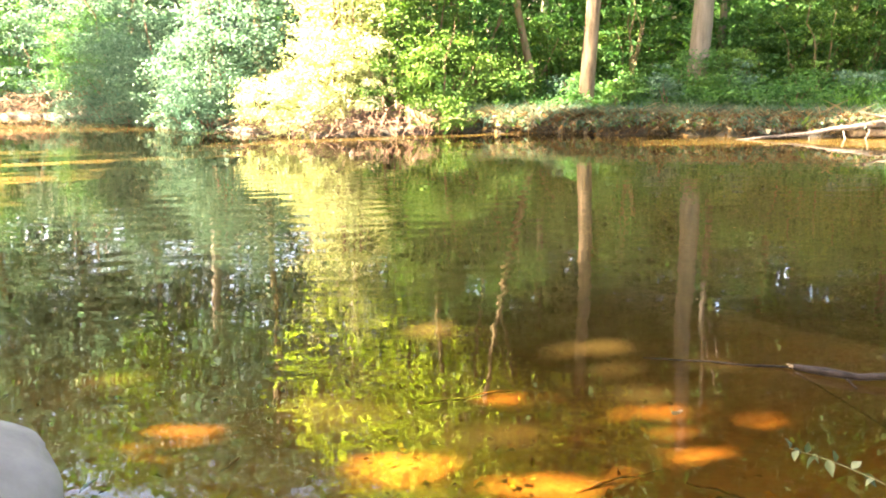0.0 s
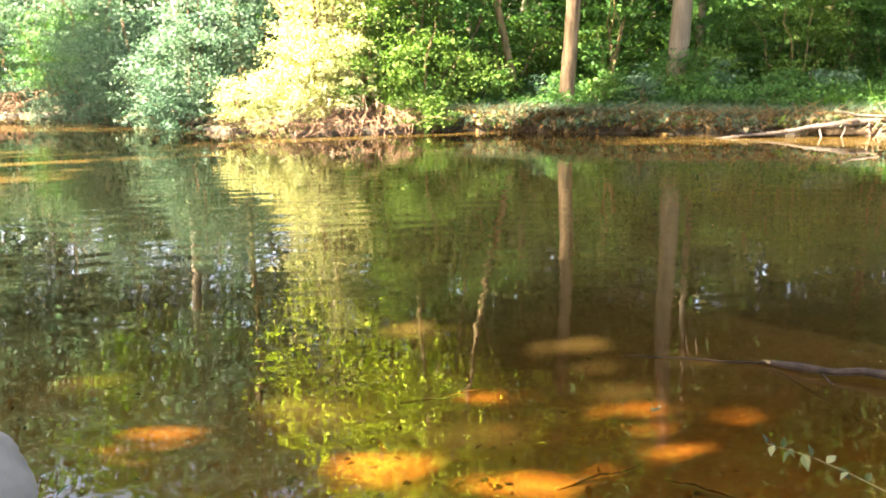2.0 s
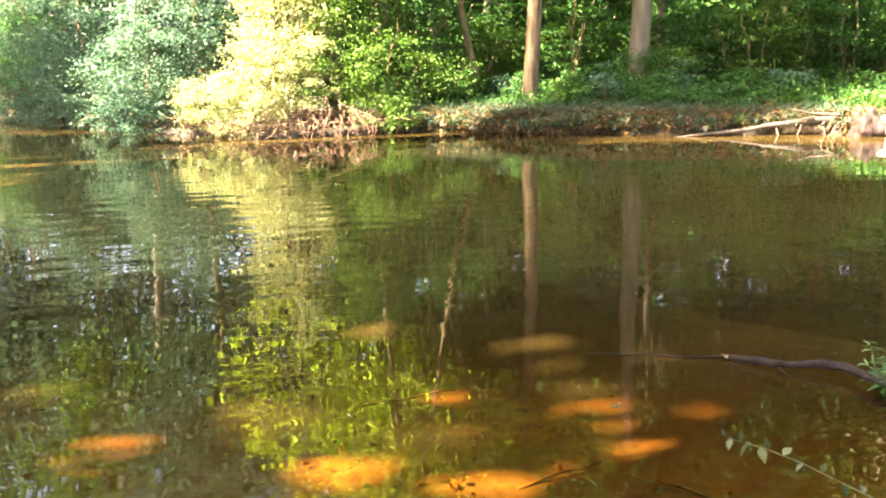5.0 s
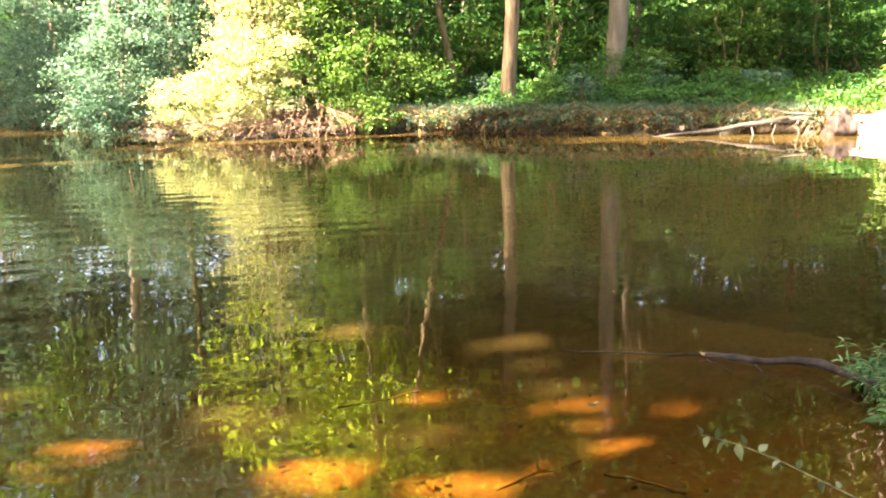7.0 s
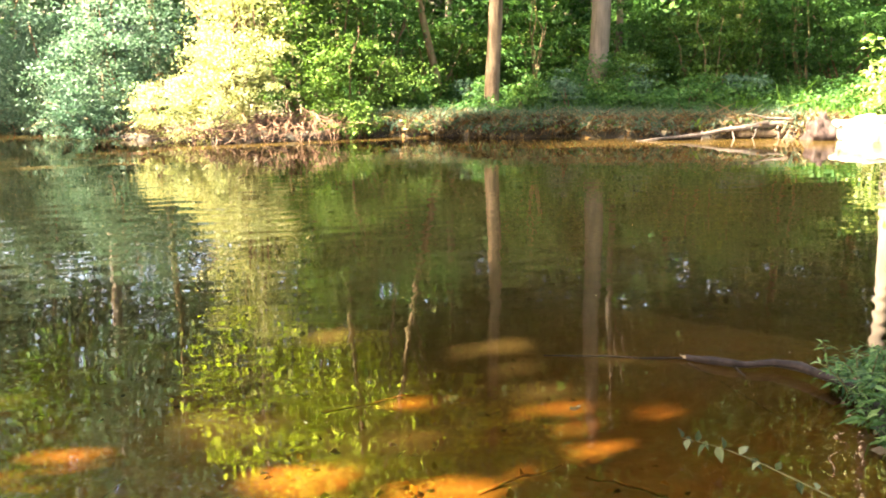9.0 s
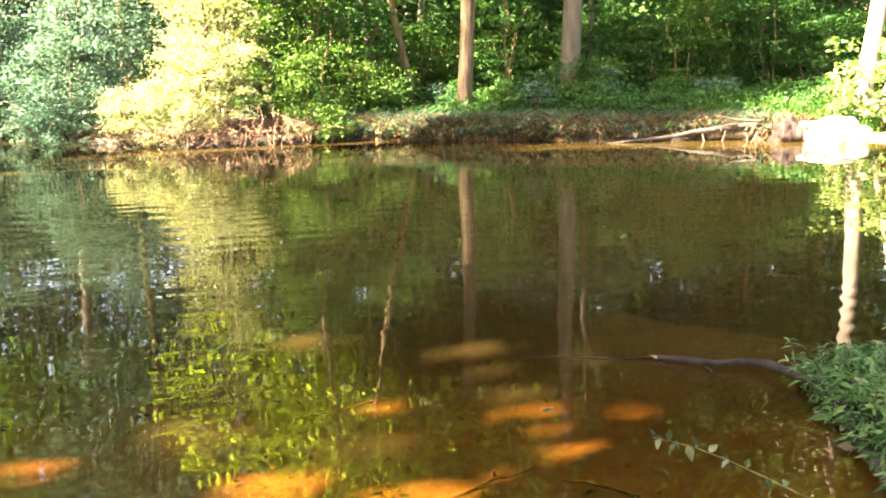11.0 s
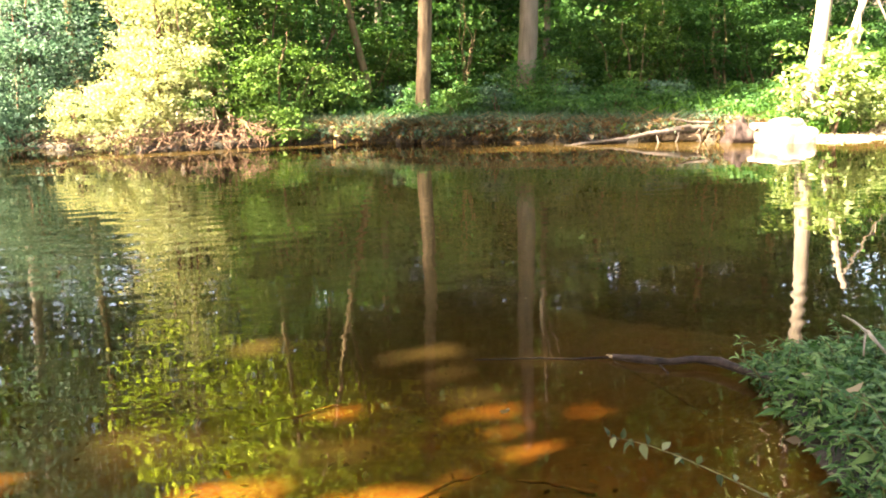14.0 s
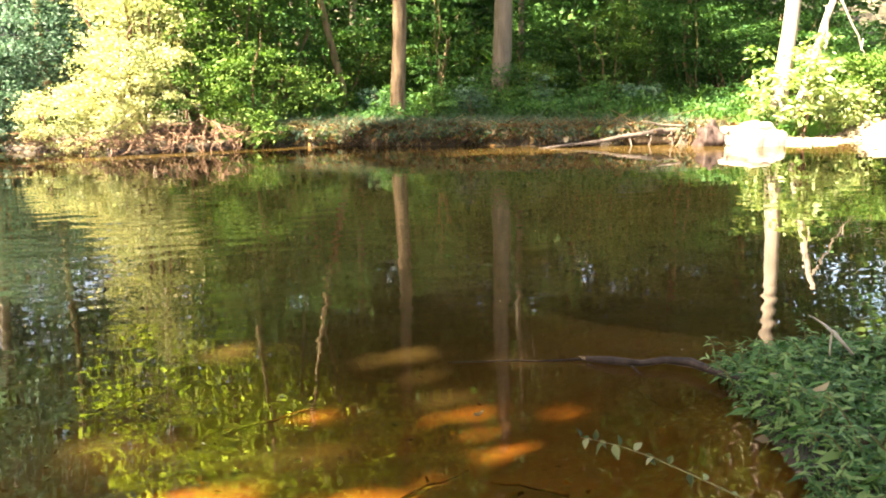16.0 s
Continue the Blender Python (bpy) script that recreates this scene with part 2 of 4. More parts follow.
def leaf_mesh(name, pos, size, mat, rng, tilt=0.9, width=0.3, droop=0.25):
    n = len(pos)
    ax = rng.normal(size=(n, 3))
    ax[:, 2] = ax[:, 2] * 0.4 - droop
    ax /= np.linalg.norm(ax, axis=1)[:, None]
    up = np.array([0, 0, 1.0]) + tilt * rng.normal(size=(n, 3))
    side = np.cross(ax, up)
    side /= np.linalg.norm(side, axis=1)[:, None] + 1e-9
    nn = np.cross(side, ax)
    L = (size * np.exp(0.28 * rng.normal(size=n)))[:, None]
    verts = np.stack([pos, pos + ax * L * 0.42 + side * L * width + nn * L * 0.08, pos + ax * L - nn * L * 0.12,
                      pos + ax * L * 0.42 - side * L * width + nn * L * 0.08], axis=1).reshape(-1, 3)
    return mesh_from(name, verts, np.arange(n * 4).reshape(-1, 4), mat)


def spray(centres, radii, per, rng, flat=0.35):
    """Leaf places in flattened sprays round each centre."""
    c = np.repeat(np.asarray(centres, float), per, axis=0)
    r = np.repeat(np.broadcast_to(np.asarray(radii, float), (len(centres),)), per)[:, None]
    d = rng.normal(size=c.shape) * 0.5
    d[:, 2] *= flat
    return c + d * r


def in_ball(n, centre, radii, rng, hollow=0.35):
    d = rng.normal(size=(n, 3))
    d /= np.linalg.norm(d, axis=1)[:, None]
    q = rng.uniform(hollow ** 3, 1, size=(n, 1)) ** (1 / 3)
    return np.asarray(centre) + d * q * np.asarray(radii)


# ---- ground: one sheet with the pond's basin in it ----
FAR = np.array([(-80, 36), (-18.7, 30.2), (-15.5, 29.8), (-11.9, 27.4), (-8.6, 24.0), (-6.8, 21.6), (-5.3, 20.0), (-4.4, 19.0), (-3, 18.5), (-0.6, 19.1), (1, 19.6),
                (2.4, 19.4), (4.3, 18.6), (6, 17.9), (7.5, 17.5), (9.4, 17.2), (10.6, 16.5), (11.6, 16.2), (12.6, 15.7), (14.6, 16.1), (16, 16.3), (80, 12)])
NEAR = np.array([(-80, 30), (-20, 25), (-16, 20), (-12.5, 14), (-10, 8), (-8.5, 4), (-6.5, 2.6), (-3, 2.2), (-1.8, 2.3), (-1, 1.9), (0, 1.7), (1.5, 1.7), (1.82, 2.0), (2.0, 2.4), (2.12, 2.65), (2.2, 3.0), (2.35, 3.45), (2.8, 3.66), (3.4, 3.6), (4.6, 2.6), (8, 2.0), (80, 2)])


def smooth(a, b, v):
    t = np.clip((v - a) / (b - a), 0, 1)
    return t * t * (3 - 2 * t)


def ripple(x, y):
    return (np.sin(x * 1.7 + 0.6 * np.sin(y * 1.3)) * np.cos(y * 1.45 + 0.8 * np.sin(x * 0.9)) + 0.5 * np.sin(x * 4.3 + y * 2.1) * np.cos(y * 3.7 - x * 1.9))


def far_line(x):
    return np.interp(x, FAR[:, 0], FAR[:, 1]) + 0.12 * np.sin(x * 2.7) + 0.06 * np.sin(x * 7.1 + 1)


def near_line(x):
    return np.interp(x, NEAR[:, 0], NEAR[:, 1]) + 0.04 * np.sin(x * 5.3)


def height(x, y):
    x, y = np.asarray(x, float), np.asarray(y, float)
    d = y - far_line(x)
    e = near_line(x) - y
    low = smooth(11.3, 12.2, x) * (1 - smooth(14.8, 15.6, x))
    dip = 1 - smooth(-0.9, 0.1, x)
    bank = (0.42 - 0.3 * dip * (1 - smooth(0.8, 2.0, d))) * smooth(0.0, 0.12, d) * (1 - low) + low * (0.07 * smooth(0, 0.3, d) + 0.4 * smooth(1.2, 2.6, d))
    far = bank + 0.03 * np.clip(d, 0, 4) + 0.075 * np.clip(d - 4, 0, 40) + 0.3 * np.clip(d - 12, 0, 40) + 0.05 * ripple(x, y) * smooth(0.1, 1.0, d)
    near = 0.1 * smooth(0, 0.4, e) + 0.03 * np.clip(e, 0, 20) + 0.03 * ripple(x * 1.5, y * 1.5) * smooth(0.1, 0.6, e)
    bed = -np.minimum(np.minimum(0.04 + (0.15 + 0.16 * smooth(1.4, 4.5, x)) * np.clip(-e, 0, 99), 0.06 + 0.22 * (1 - smooth(5.5, 7.5, x)) + (0.16 - 0.03 * smooth(4.5, 7.5, x)) * np.clip(-d, 0, 4) + 0.3 * np.clip(-d - 4, 0, 99)), 1.3)
    bed = bed * np.minimum(1, np.maximum(smooth(0, 0.2, -d), 0) + 1) + 0.025 * ripple(x * 2.2, y * 2.2) * np.clip(-bed * 3, 0, 1)
    return np.where(d > 0, far, np.where(e > 0, near, np.minimum(bed, -0.02)))


def axis(fine_a, fine_b, step, reach):
    fine = np.arange(fine_a, fine_b + 1e-6, step)
    out = np.geomspace(1, reach, 16)
    return np.concatenate([fine_a - out[::-1], fine, fine_b + out])


def sheet(xs, ys, zf):
    gx, gy = np.meshgrid(xs, ys)
    v = np.stack([gx, gy, zf(gx, gy)], axis=-1).reshape(-1, 3)
    nx, ny = len(xs), len(ys)
    i = (np.arange(ny - 1)[:, None] * nx + np.arange(nx - 1)[None, :]).ravel()
    return v, np.stack([i, i + 1, i + nx + 1, i + nx], axis=1)


v, f = sheet(axis(-20, 18, 0.2, 900), axis(0.0, 36, 0.14, 900), height)
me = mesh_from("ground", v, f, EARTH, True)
at = me.attributes.new("sand", "FLOAT", "POINT")
sx, sy = v[:, 0], v[:, 1]
sd = sy - far_line(sx)
at.data.foreach_set("value", (smooth(10.2, 11.2, sx) * (1 - smooth(15.2, 16.5, sx)) * (1 - smooth(1.4, 2.6, sd)) * smooth(-0.15, 0.05, sd)).astype(np.float32))
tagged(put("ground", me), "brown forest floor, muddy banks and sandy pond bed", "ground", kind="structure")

def blot(x, y, cx, cy, rx, ry):
    return np.exp(-((x - cx) / rx) ** 2 - ((y - cy) / ry) ** 2)


def waves(x, y):
    """Small wind ripples, crests across the view, livelier on the open side of the pond."""
    rw = np.random.default_rng(77)
    lively = 0.7 + 0.3 * (1 - smooth(-0.6, 1.6, x - 0.16 * y + 0.7))
    patch = 0.65 + 0.35 * np.clip(ripple(x * 0.35 + 1.0, y * 0.6), -1, 1)
    fine_here = (0.35 + 0.65 * lively) * patch * (1 - 0.7 * smooth(8, 12, y))
    mid_here = lively * patch + 1.3 * blot(x, y, -1.7, 9.2, 2.6, 2.2) + 0.9 * blot(x, y, 5.4, 8.6, 0.7, 0.9) + 0.6 * blot(x, y, 8.6, 8.6, 1.6, 2.0)
    z = 0 * x
    for count, l0, l1, slope, spread, here in ((26, 0.10, 0.22, 0.0085, 0.5, fine_here), (20, 0.24, 0.48, 0.0075, 0.28, mid_here), (8, 0.8, 2.0, 0.002, 0.7, 1.0)):
        for lam in np.exp(rw.uniform(math.log(l0), math.log(l1), count)):
            a = rw.normal() * spread
            k = 2 * math.pi / lam
            z = z + here * (slope * math.sqrt(2 / count) / k) * np.sin(k * (math.sin(a) * x + math.cos(a) * y) + rw.uniform(0, 6.28))
    return z


wave_x = np.concatenate([[-90, -60, -40], np.arange(-26, -9, 0.4), np.arange(-9, 13, 0.075), np.arange(13, 26.1, 0.4), [40, 60, 90]])
wave_y = np.concatenate([np.arange(0.5, 2.4, 0.1), np.arange(2.4, 6, 0.025), np.arange(6, 9, 0.032), np.arange(9, 21, 0.065), np.arange(21, 34, 0.2), [36, 40]])
v, f = sheet(wave_x, wave_y, waves)
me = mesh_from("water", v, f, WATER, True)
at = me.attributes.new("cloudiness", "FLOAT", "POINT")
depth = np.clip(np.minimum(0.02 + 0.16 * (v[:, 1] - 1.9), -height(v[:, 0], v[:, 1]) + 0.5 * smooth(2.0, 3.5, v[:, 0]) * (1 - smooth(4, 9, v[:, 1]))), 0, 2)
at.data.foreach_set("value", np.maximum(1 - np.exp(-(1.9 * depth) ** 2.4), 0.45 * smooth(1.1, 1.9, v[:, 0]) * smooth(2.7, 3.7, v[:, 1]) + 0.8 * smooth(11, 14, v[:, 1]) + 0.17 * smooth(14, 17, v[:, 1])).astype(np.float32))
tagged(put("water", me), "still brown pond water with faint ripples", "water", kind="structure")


def g(x, y):
    return float(height(x, y))


# ---- trees ----
GAPS = [(-1.08, 3.72, 0.16), (-1.0, 3.86, 0.13), (0.33, 4.6, 0.14), (0.53, 4.62, 0.16), (0.73, 4.61, 0.12), (0.03, 3.6, 0.06), (0.3, 3.68, 0.08),
        (0.03, 3.31, 0.08), (0.33, 3.26, 0.09), (0.72, 3.27, 0.1), (0.93, 3.3, 0.05), (1.24, 3.89, 0.07), (1.35, 3.52, 0.12), (1.93, 4.03, 0.24),
        (0.57, 3.84, 0.11), (1.1, 4.2, 0.08), (0.65, 4.45, 0.1), (-0.12, 3.24, 0.08),
        (1.5, 4.35, 0.08), (-0.35, 3.6, 0.06), (2.45, 3.10, 0.06)]


def sun_gaps(pos):
    """Leaves that leave the canopy open where sun comes through to the bed."""
    keep = np.ones(len(pos), bool)
    s = np.array(SUN)
    shake = np.random.default_rng(5).uniform(0.4, 1.3, len(pos))
    for x, y, r in GAPS:
        d = pos - np.array([x, y, g(x, y)])
        off = d - np.outer(d @ s, s)
        keep &= (off ** 2).sum(1) > (0.7 * r * shake + 0.142) ** 2
    return pos[keep]


def tree(at, girth, tall, lean, crown, bark, leaf, leaf_size, label, seed, clusters=120, per=40, spread=1.1, flare=1.5, limbs=6, gaps=False, group="", flat=0.4):
    """crown: centre (offset from the foot) and radii of the leafy part."""
    rng = np.random.default_rng(seed)
    x, y = at
    z = g(x, y) - 0.05
    t = thing("broadleaf_tree", (x, y, z), label, "tree", group)
    hs = np.array([0, 0.15, 0.5, 1.2, 2.5, 4, 6, 8.5, 11, 14, 18])
    hs = hs[hs < tall * 0.9]
    hs = np.append(hs, tall * 0.92)
    k = hs / tall
    pts = np.stack([lean[0] * k + 0.06 * np.sin(hs * 0.8 + seed), lean[1] * k + 0.05 * np.sin(hs * 0.6 + 2 * seed), hs], axis=1)
    pts[0, :2] = pts[1, :2] = 0
    rad = girth / 2 * (1 - 0.85 * k) * (1 + (flare - 1) * np.exp(-hs * 2.6))
    put("trunk", mesh_from("trunk", *tube(pts, rad, 14, 0.05, rng), bark, True), t)
    c, r = np.array(crown[0], float), np.array(crown[1], float)
    for i in range(limbs):
        h = tall * rng.uniform(0.35, 0.75)
        a = np.array([np.interp(h, hs, pts[:, j]) for j in range(3)])
        b = in_ball(1, c, r * 0.8, rng, 0.6)[0]
        b[2] = max(b[2], a[2] + 0.4)
        q = bend(a, b, rng, 6, 0.12, 0.3)
        if gaps and len(sun_gaps(q + np.array([x, y, z]))) < len(q):
            continue
        lr = girth * 0.16 * (1 - 0.5 * h / tall)
        put("limb", mesh_from("limb", *tube(q, np.linspace(lr, lr * 0.25, 6), 7, 0.05, rng), bark, True), t)
    pos = spray(in_ball(clusters, c, r, rng), spread * rng.uniform(0.6, 1.3, clusters), per, rng, flat)
    if gaps:
        base = np.array([x, y, z])
        pos = sun_gaps(pos + base) - base
    put("crown", leaf_mesh("crown", pos, leaf_size, leaf, rng), t)
    return t


def shrub(at, size, leaf, leaf_size, label, seed, clusters=60, per=60, spread=0.45, bark=TWIG, stems=7, z0=None, flat=0.45, tilt=0.6, group="", category="shrub", bottom=0.25, offset=(0, 0)):
    """A bush of woody stems with sprays of leaves in a dome of half-widths and height size."""
    rng = np.random.default_rng(seed)
    leaf_size, per = leaf_size * 0.78, int(per * 1.15)
    x, y = at
    z = (g(x, y) if z0 is None else z0) - 0.03
    t = thing("shrub", (x, y, z), label, category, group)
    d = rng.normal(size=(clusters, 3))
    d /= np.linalg.norm(d, axis=1)[:, None]
    q = rng.uniform(0.3, 1, (clusters, 1)) ** 0.5
    c = d * q * np.array(size) * np.array([1, 1, 0.5])
    c[:, 2] = np.maximum(c[:, 2] + size[2] * (0.5 + bottom / 2), size[2] * bottom * rng.uniform(0.4, 1.2, clusters))
    c *= rng.uniform(0.85, 1.12, (clusters, 1))
    c[:, 0] += offset[0] * c[:, 2] / size[2]
    c[:, 1] += offset[1] * c[:, 2] / size[2]
    for i in range(stems):
        b = c[rng.integers(clusters)]
        a = np.array([b[0] * 0.25, b[1] * 0.25, 0]) + np.append(rng.normal(size=2) * 0.08, 0)
        n = 7
        r0 = 0.012 + 0.012 * size[2] * rng.uniform(0.5, 1)
        put("stem", mesh_from("stem", *tube(bend(a, b, rng, n, 0.25, 0.1), np.linspace(r0, r0 * 0.25, n), 6, 0.05, rng), bark, True), t)
    pos = spray(c, spread * rng.uniform(0.6, 1.3, clusters), per, rng, flat)
    put("foliage", leaf_mesh("foliage", pos, leaf_size, leaf, rng, tilt), t)
    return t


# trunks of the far bank
tree((3.94, 21.00), 0.41, 21, (-0.1, -1.2), ((-0.9, -1.6, 8.0), (2.6, 1.1, 2.0)), BARK_BROWN, LEAF_LIME, 0.2, "tall straight tree with furrowed brown bark on the bank", 11, 80, 14, 0.5, 1.12)
tree((7.1, 22.0), 0.56, 23, (0.3, -1.2), ((2.0, -1.6, 13.0), (4.8, 5.0, 4.6)), BARK_GREY, LEAF_DEEP, 0.26, "stout tree with smooth grey-pink bark among undergrowth", 12, 190, 40, 1.2, 1.15)
tree((8.2, 23.5), 0.24, 15, (0.2, -0.6), ((0.3, -0.6, 11), (2.6, 2.6, 4)), BARK_GREY, LEAF_DEEP, 0.18, "slender mossy tree close to a stouter one", 13, 80, 60, 1.0, 1.2)
tree((2.72, 23.0), 0.24, 14, (-2.7, -1.2), ((-0.9, -2.4, 10.2), (3.3, 1.4, 3.2)), BARK_MOSSY, LEAF_LIME, 0.18, "slender leaning tree with mossy bark", 14, 150, 14, 1.0, 1.3)
tree((1.7, 25.2), 0.2, 13, (-1.1, 0.3), ((-1.0, 0, 10), (2.4, 2.4, 3.2)), BARK_GREY, LEAF_LIME, 0.18, "thin pale leaning tree inside the wood", 15, 80, 26, 1.0, 1.2)
tree((-9.3, 30.5), 0.5, 20, (-1.2, 0.2), ((-0.6, -1, 13), (5.0, 4.0, 6)), BARK_PALE, LEAF_GREEN, 0.2, "pale-barked tree rising behind grey-green bushes", 16, 170, 60, 1.3, 1.2)
tree((13.3, 17.6), 0.42, 17, (0.1, -0.5), ((0.8, -0.4, 11.5), (3.4, 3.6, 4.6)), BARK_PALE, LEAF_BIG, 0.22, "pale-barked tree forking low on the sandy shore", 17, 100, 40, 1.2, 1.2)
# the sunlit tree that leans from behind the bright bush
tree((-2.6, 22.3), 0.24, 10.5, (-0.3, -0.5), ((-0.1, -1.5, 6.6), (2.2, 1.0, 2.8)), BARK_PALE, LEAF_LIME, 0.15, "sunlit pale-green tree above a tangled bush", 18, 170, 15, 0.5, 1.2)
tree((-0.4, 24.3), 0.26, 15, (0.6, -0.8), ((0.8, -0.8, 10.4), (3.6, 1.9, 4.0)), BARK_MOSSY, LEAF_LIME, 0.16, "young bright-green tree at the edge of the wood", 19, 200, 13, 0.5, 1.2)

WOOD = [(-5.8, 25.0, 0.26, 16, -0.3), (-13.5, 33.5, 0.4, 19, 0.4), (-17.5, 35, 0.36, 18, -0.4), (-21, 34, 0.4, 19, 0.2), (3.4, 27, 0.3, 18, 0.2), (5.4, 28.5, 0.22, 16, -0.3), (6.3, 31, 0.36, 20, 0.2), (9.6, 29, 0.28, 18, 0.2),
        (11.2, 31.5, 0.32, 19, -0.2), (12.2, 28.5, 0.34, 18, 0.3), (14.4, 30.5, 0.3, 18, 0.2), (16.5, 27.5, 0.36, 19, -0.3), (18.5, 24, 0.4, 19, 0.1), (-1.5, 27.5, 0.3, 18, 0.3), (0.6, 30, 0.34, 19, -0.3), (20.5, 29, 0.4, 20, 0.3)]
for i, (x, y, w, h, l) in enumerate(WOOD):
    tree((x, y), w, h, (l, 0.2), ((l * 0.6, -0.4, h * 0.62), (3.6, 3.4, h * 0.3)), [BARK_MOSSY, BARK_GREY, BARK_BROWN][i % 3], LEAF_LIME if -2 < x < 1 else LEAF_DEEP if x > -3 else LEAF_BLUE, 0.24 if x > -3 else 0.15,
         "slender tree in the shade of the wood", 40 + i, 200 if x > 1 else 100 if x > -3 else 160, 30 if -2 < x < 1 else 50 if x > -3 else 75, 1.3, 1.25, group="trees of the far wood")

# unseen trees added on the near bank to shade the pond and far bank: the place that the middle of each crown shades,
# the crown's height, half-width and half-depth
SHADE = [(2.5, 2.2, 0, 14.5, 2.2, 7.0), (2.5, 5.4, 0, 14.5, 2.3, 7.0), (2.3, 8.6, 0, 14.5, 2.3, 7.0), (1.0, 4.0, 0, 17.2, 2.4, 8.3), (1.2, 7.7, 0, 17.8, 2.4, 8.6), (2.2, 10.4, 0, 18.5, 2.3, 5.5),
         (2.0, 12.5, 0, 18.5, 2.0, 5.5), (-1.5, 13.4, 0, 17.0, 1.8, 5.0), (4.2, 11.2, 0, 24.0, 2.0, 6.5), (6.0, 9.4, 0, 24.0, 2.4, 9.0), (-2.5, 10.6, 0, 12.0, 2.2, 4.5), (-2.5, 6.6, 0, 12.0, 2.2, 4.5),
         (3.94, 21.0, 6.6, 32.5, 0.9, 3.3), (9.0, 21.3, 0.5, 32.0, 1.5, 4.5), (6.9, 20.4, 0.3, 32.0, 0.9, 3.0), (8.6, 19.7, 0.4, 30.0, 1.3, 3.2), (8.2, 17.9, 0.3, 29.0, 0.8, 2.4), (11.0, 19.6, 0.4, 31.0, 1.2, 2.2), (12.0, 21.6, 0.4, 34.0, 1.7, 3.5), (4.4, 18.7, 0.2, 28.0, 1.0, 2.6), (2.6, 17.9, 0.0, 27.0, 0.9, 3.0), (-9.0, 24.5, 2.0, 13.0, 2.2, 4.0), (-13.0, 26.5, 2.0, 14.0, 2.2, 4.0), (-10.0, 18.5, 0.0, 11.0, 2.3, 3.6), (-7.6, 17.2, 0.0, 11.0, 1.7, 2.4)]
for i, (x, y, z, up, wide, deep) in enumerate(SHADE):
    k = (up - z) / SUN.z
    tree((x + SUN.x * k, y + SUN.y * k), 0.022 * up + 0.1, up - 0.35 * deep, (0.2, 0.1), ((0.1, 0.1, up), (wide, wide, deep)), [BARK_BROWN, BARK_GREY][i % 2], LEAF_GREEN, 0.3,
         "tall unseen tree added on the near bank for its shade", 70 + i, int(26 * wide * deep * (0.75 if i < 12 else 0.55)) // 2 + 30, 50, 1.2 if wide > 1.6 else 0.8, 1.4, gaps=True, group="trees of the near bank", flat=0.35)
# Unseen trees behind the camera, added to cut down sky light.
for i, (x, y, tall, wide) in enumerate([(-5.6, -2.6, 14, 2.4), (-3.6, -4.8, 15, 3.2), (0.6, -4.5, 14, 3.2), (4.4, -3.2, 13, 3.0)]):
    tree((x, y), 0.024 * tall, tall, (0.3, 0.3), ((0.2, 0.2, tall * 0.64), (wide, wide, tall * 0.31)), [BARK_BROWN, BARK_GREY][i % 2], LEAF_GREEN, 0.3,
         "unseen leafy tree on the near bank, added to cut sky light", 100 + i, 200, 50, 1.3, 1.4, gaps=True, group="trees of the near bank", flat=0.35)

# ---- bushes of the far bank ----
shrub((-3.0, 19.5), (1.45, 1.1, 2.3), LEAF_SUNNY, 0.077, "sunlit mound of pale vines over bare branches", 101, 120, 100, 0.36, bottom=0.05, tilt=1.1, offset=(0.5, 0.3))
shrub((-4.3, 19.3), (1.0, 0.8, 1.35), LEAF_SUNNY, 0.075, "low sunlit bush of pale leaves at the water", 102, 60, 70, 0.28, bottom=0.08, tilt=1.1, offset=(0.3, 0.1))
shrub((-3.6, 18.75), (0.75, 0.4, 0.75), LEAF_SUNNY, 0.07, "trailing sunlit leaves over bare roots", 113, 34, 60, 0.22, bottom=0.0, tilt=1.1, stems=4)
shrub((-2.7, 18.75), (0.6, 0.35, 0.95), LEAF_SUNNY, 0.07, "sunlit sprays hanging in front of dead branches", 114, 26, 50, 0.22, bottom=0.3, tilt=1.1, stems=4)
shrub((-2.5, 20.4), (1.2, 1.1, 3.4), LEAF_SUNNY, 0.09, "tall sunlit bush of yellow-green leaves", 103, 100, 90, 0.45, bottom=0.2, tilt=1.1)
shrub((-1.3, 19.9), (1.1, 0.8, 1.7), LEAF_GREEN, 0.085, "sunlit bush with bare twigs at its foot", 104, 60, 70, 0.35, tilt=1.1, bottom=0.45)
shrub((0.0, 20.7), (1.3, 1.0, 2.1), LEAF_GREEN, 0.09, "fresh green bush on the bank", 105, 80, 80, 0.4, bottom=0.1, tilt=1.1)
shrub((-0.5, 21.7), (1.5, 1.0, 4.2), LEAF_GREEN, 0.095, "tall green bush at the edge of the wood", 106, 110, 80, 0.5, bottom=0.15, tilt=1.1)
shrub((0.4, 21.9), (1.5, 1.0, 4.8), LEAF_DEEP, 0.11, "tall sunlit green sapling with layered sprays", 108, 110, 70, 0.55, bottom=0.25, tilt=1.0, flat=0.25)
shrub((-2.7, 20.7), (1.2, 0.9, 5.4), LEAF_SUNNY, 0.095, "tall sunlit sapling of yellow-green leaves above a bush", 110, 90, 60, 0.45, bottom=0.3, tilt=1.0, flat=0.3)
shrub((-1.2, 20.9), (1.2, 0.9, 4.7), LEAF_GREEN, 0.1, "tall sunlit sapling at the edge of the wood", 109, 100, 80, 0.5, bottom=0.3, tilt=1.0, flat=0.3)
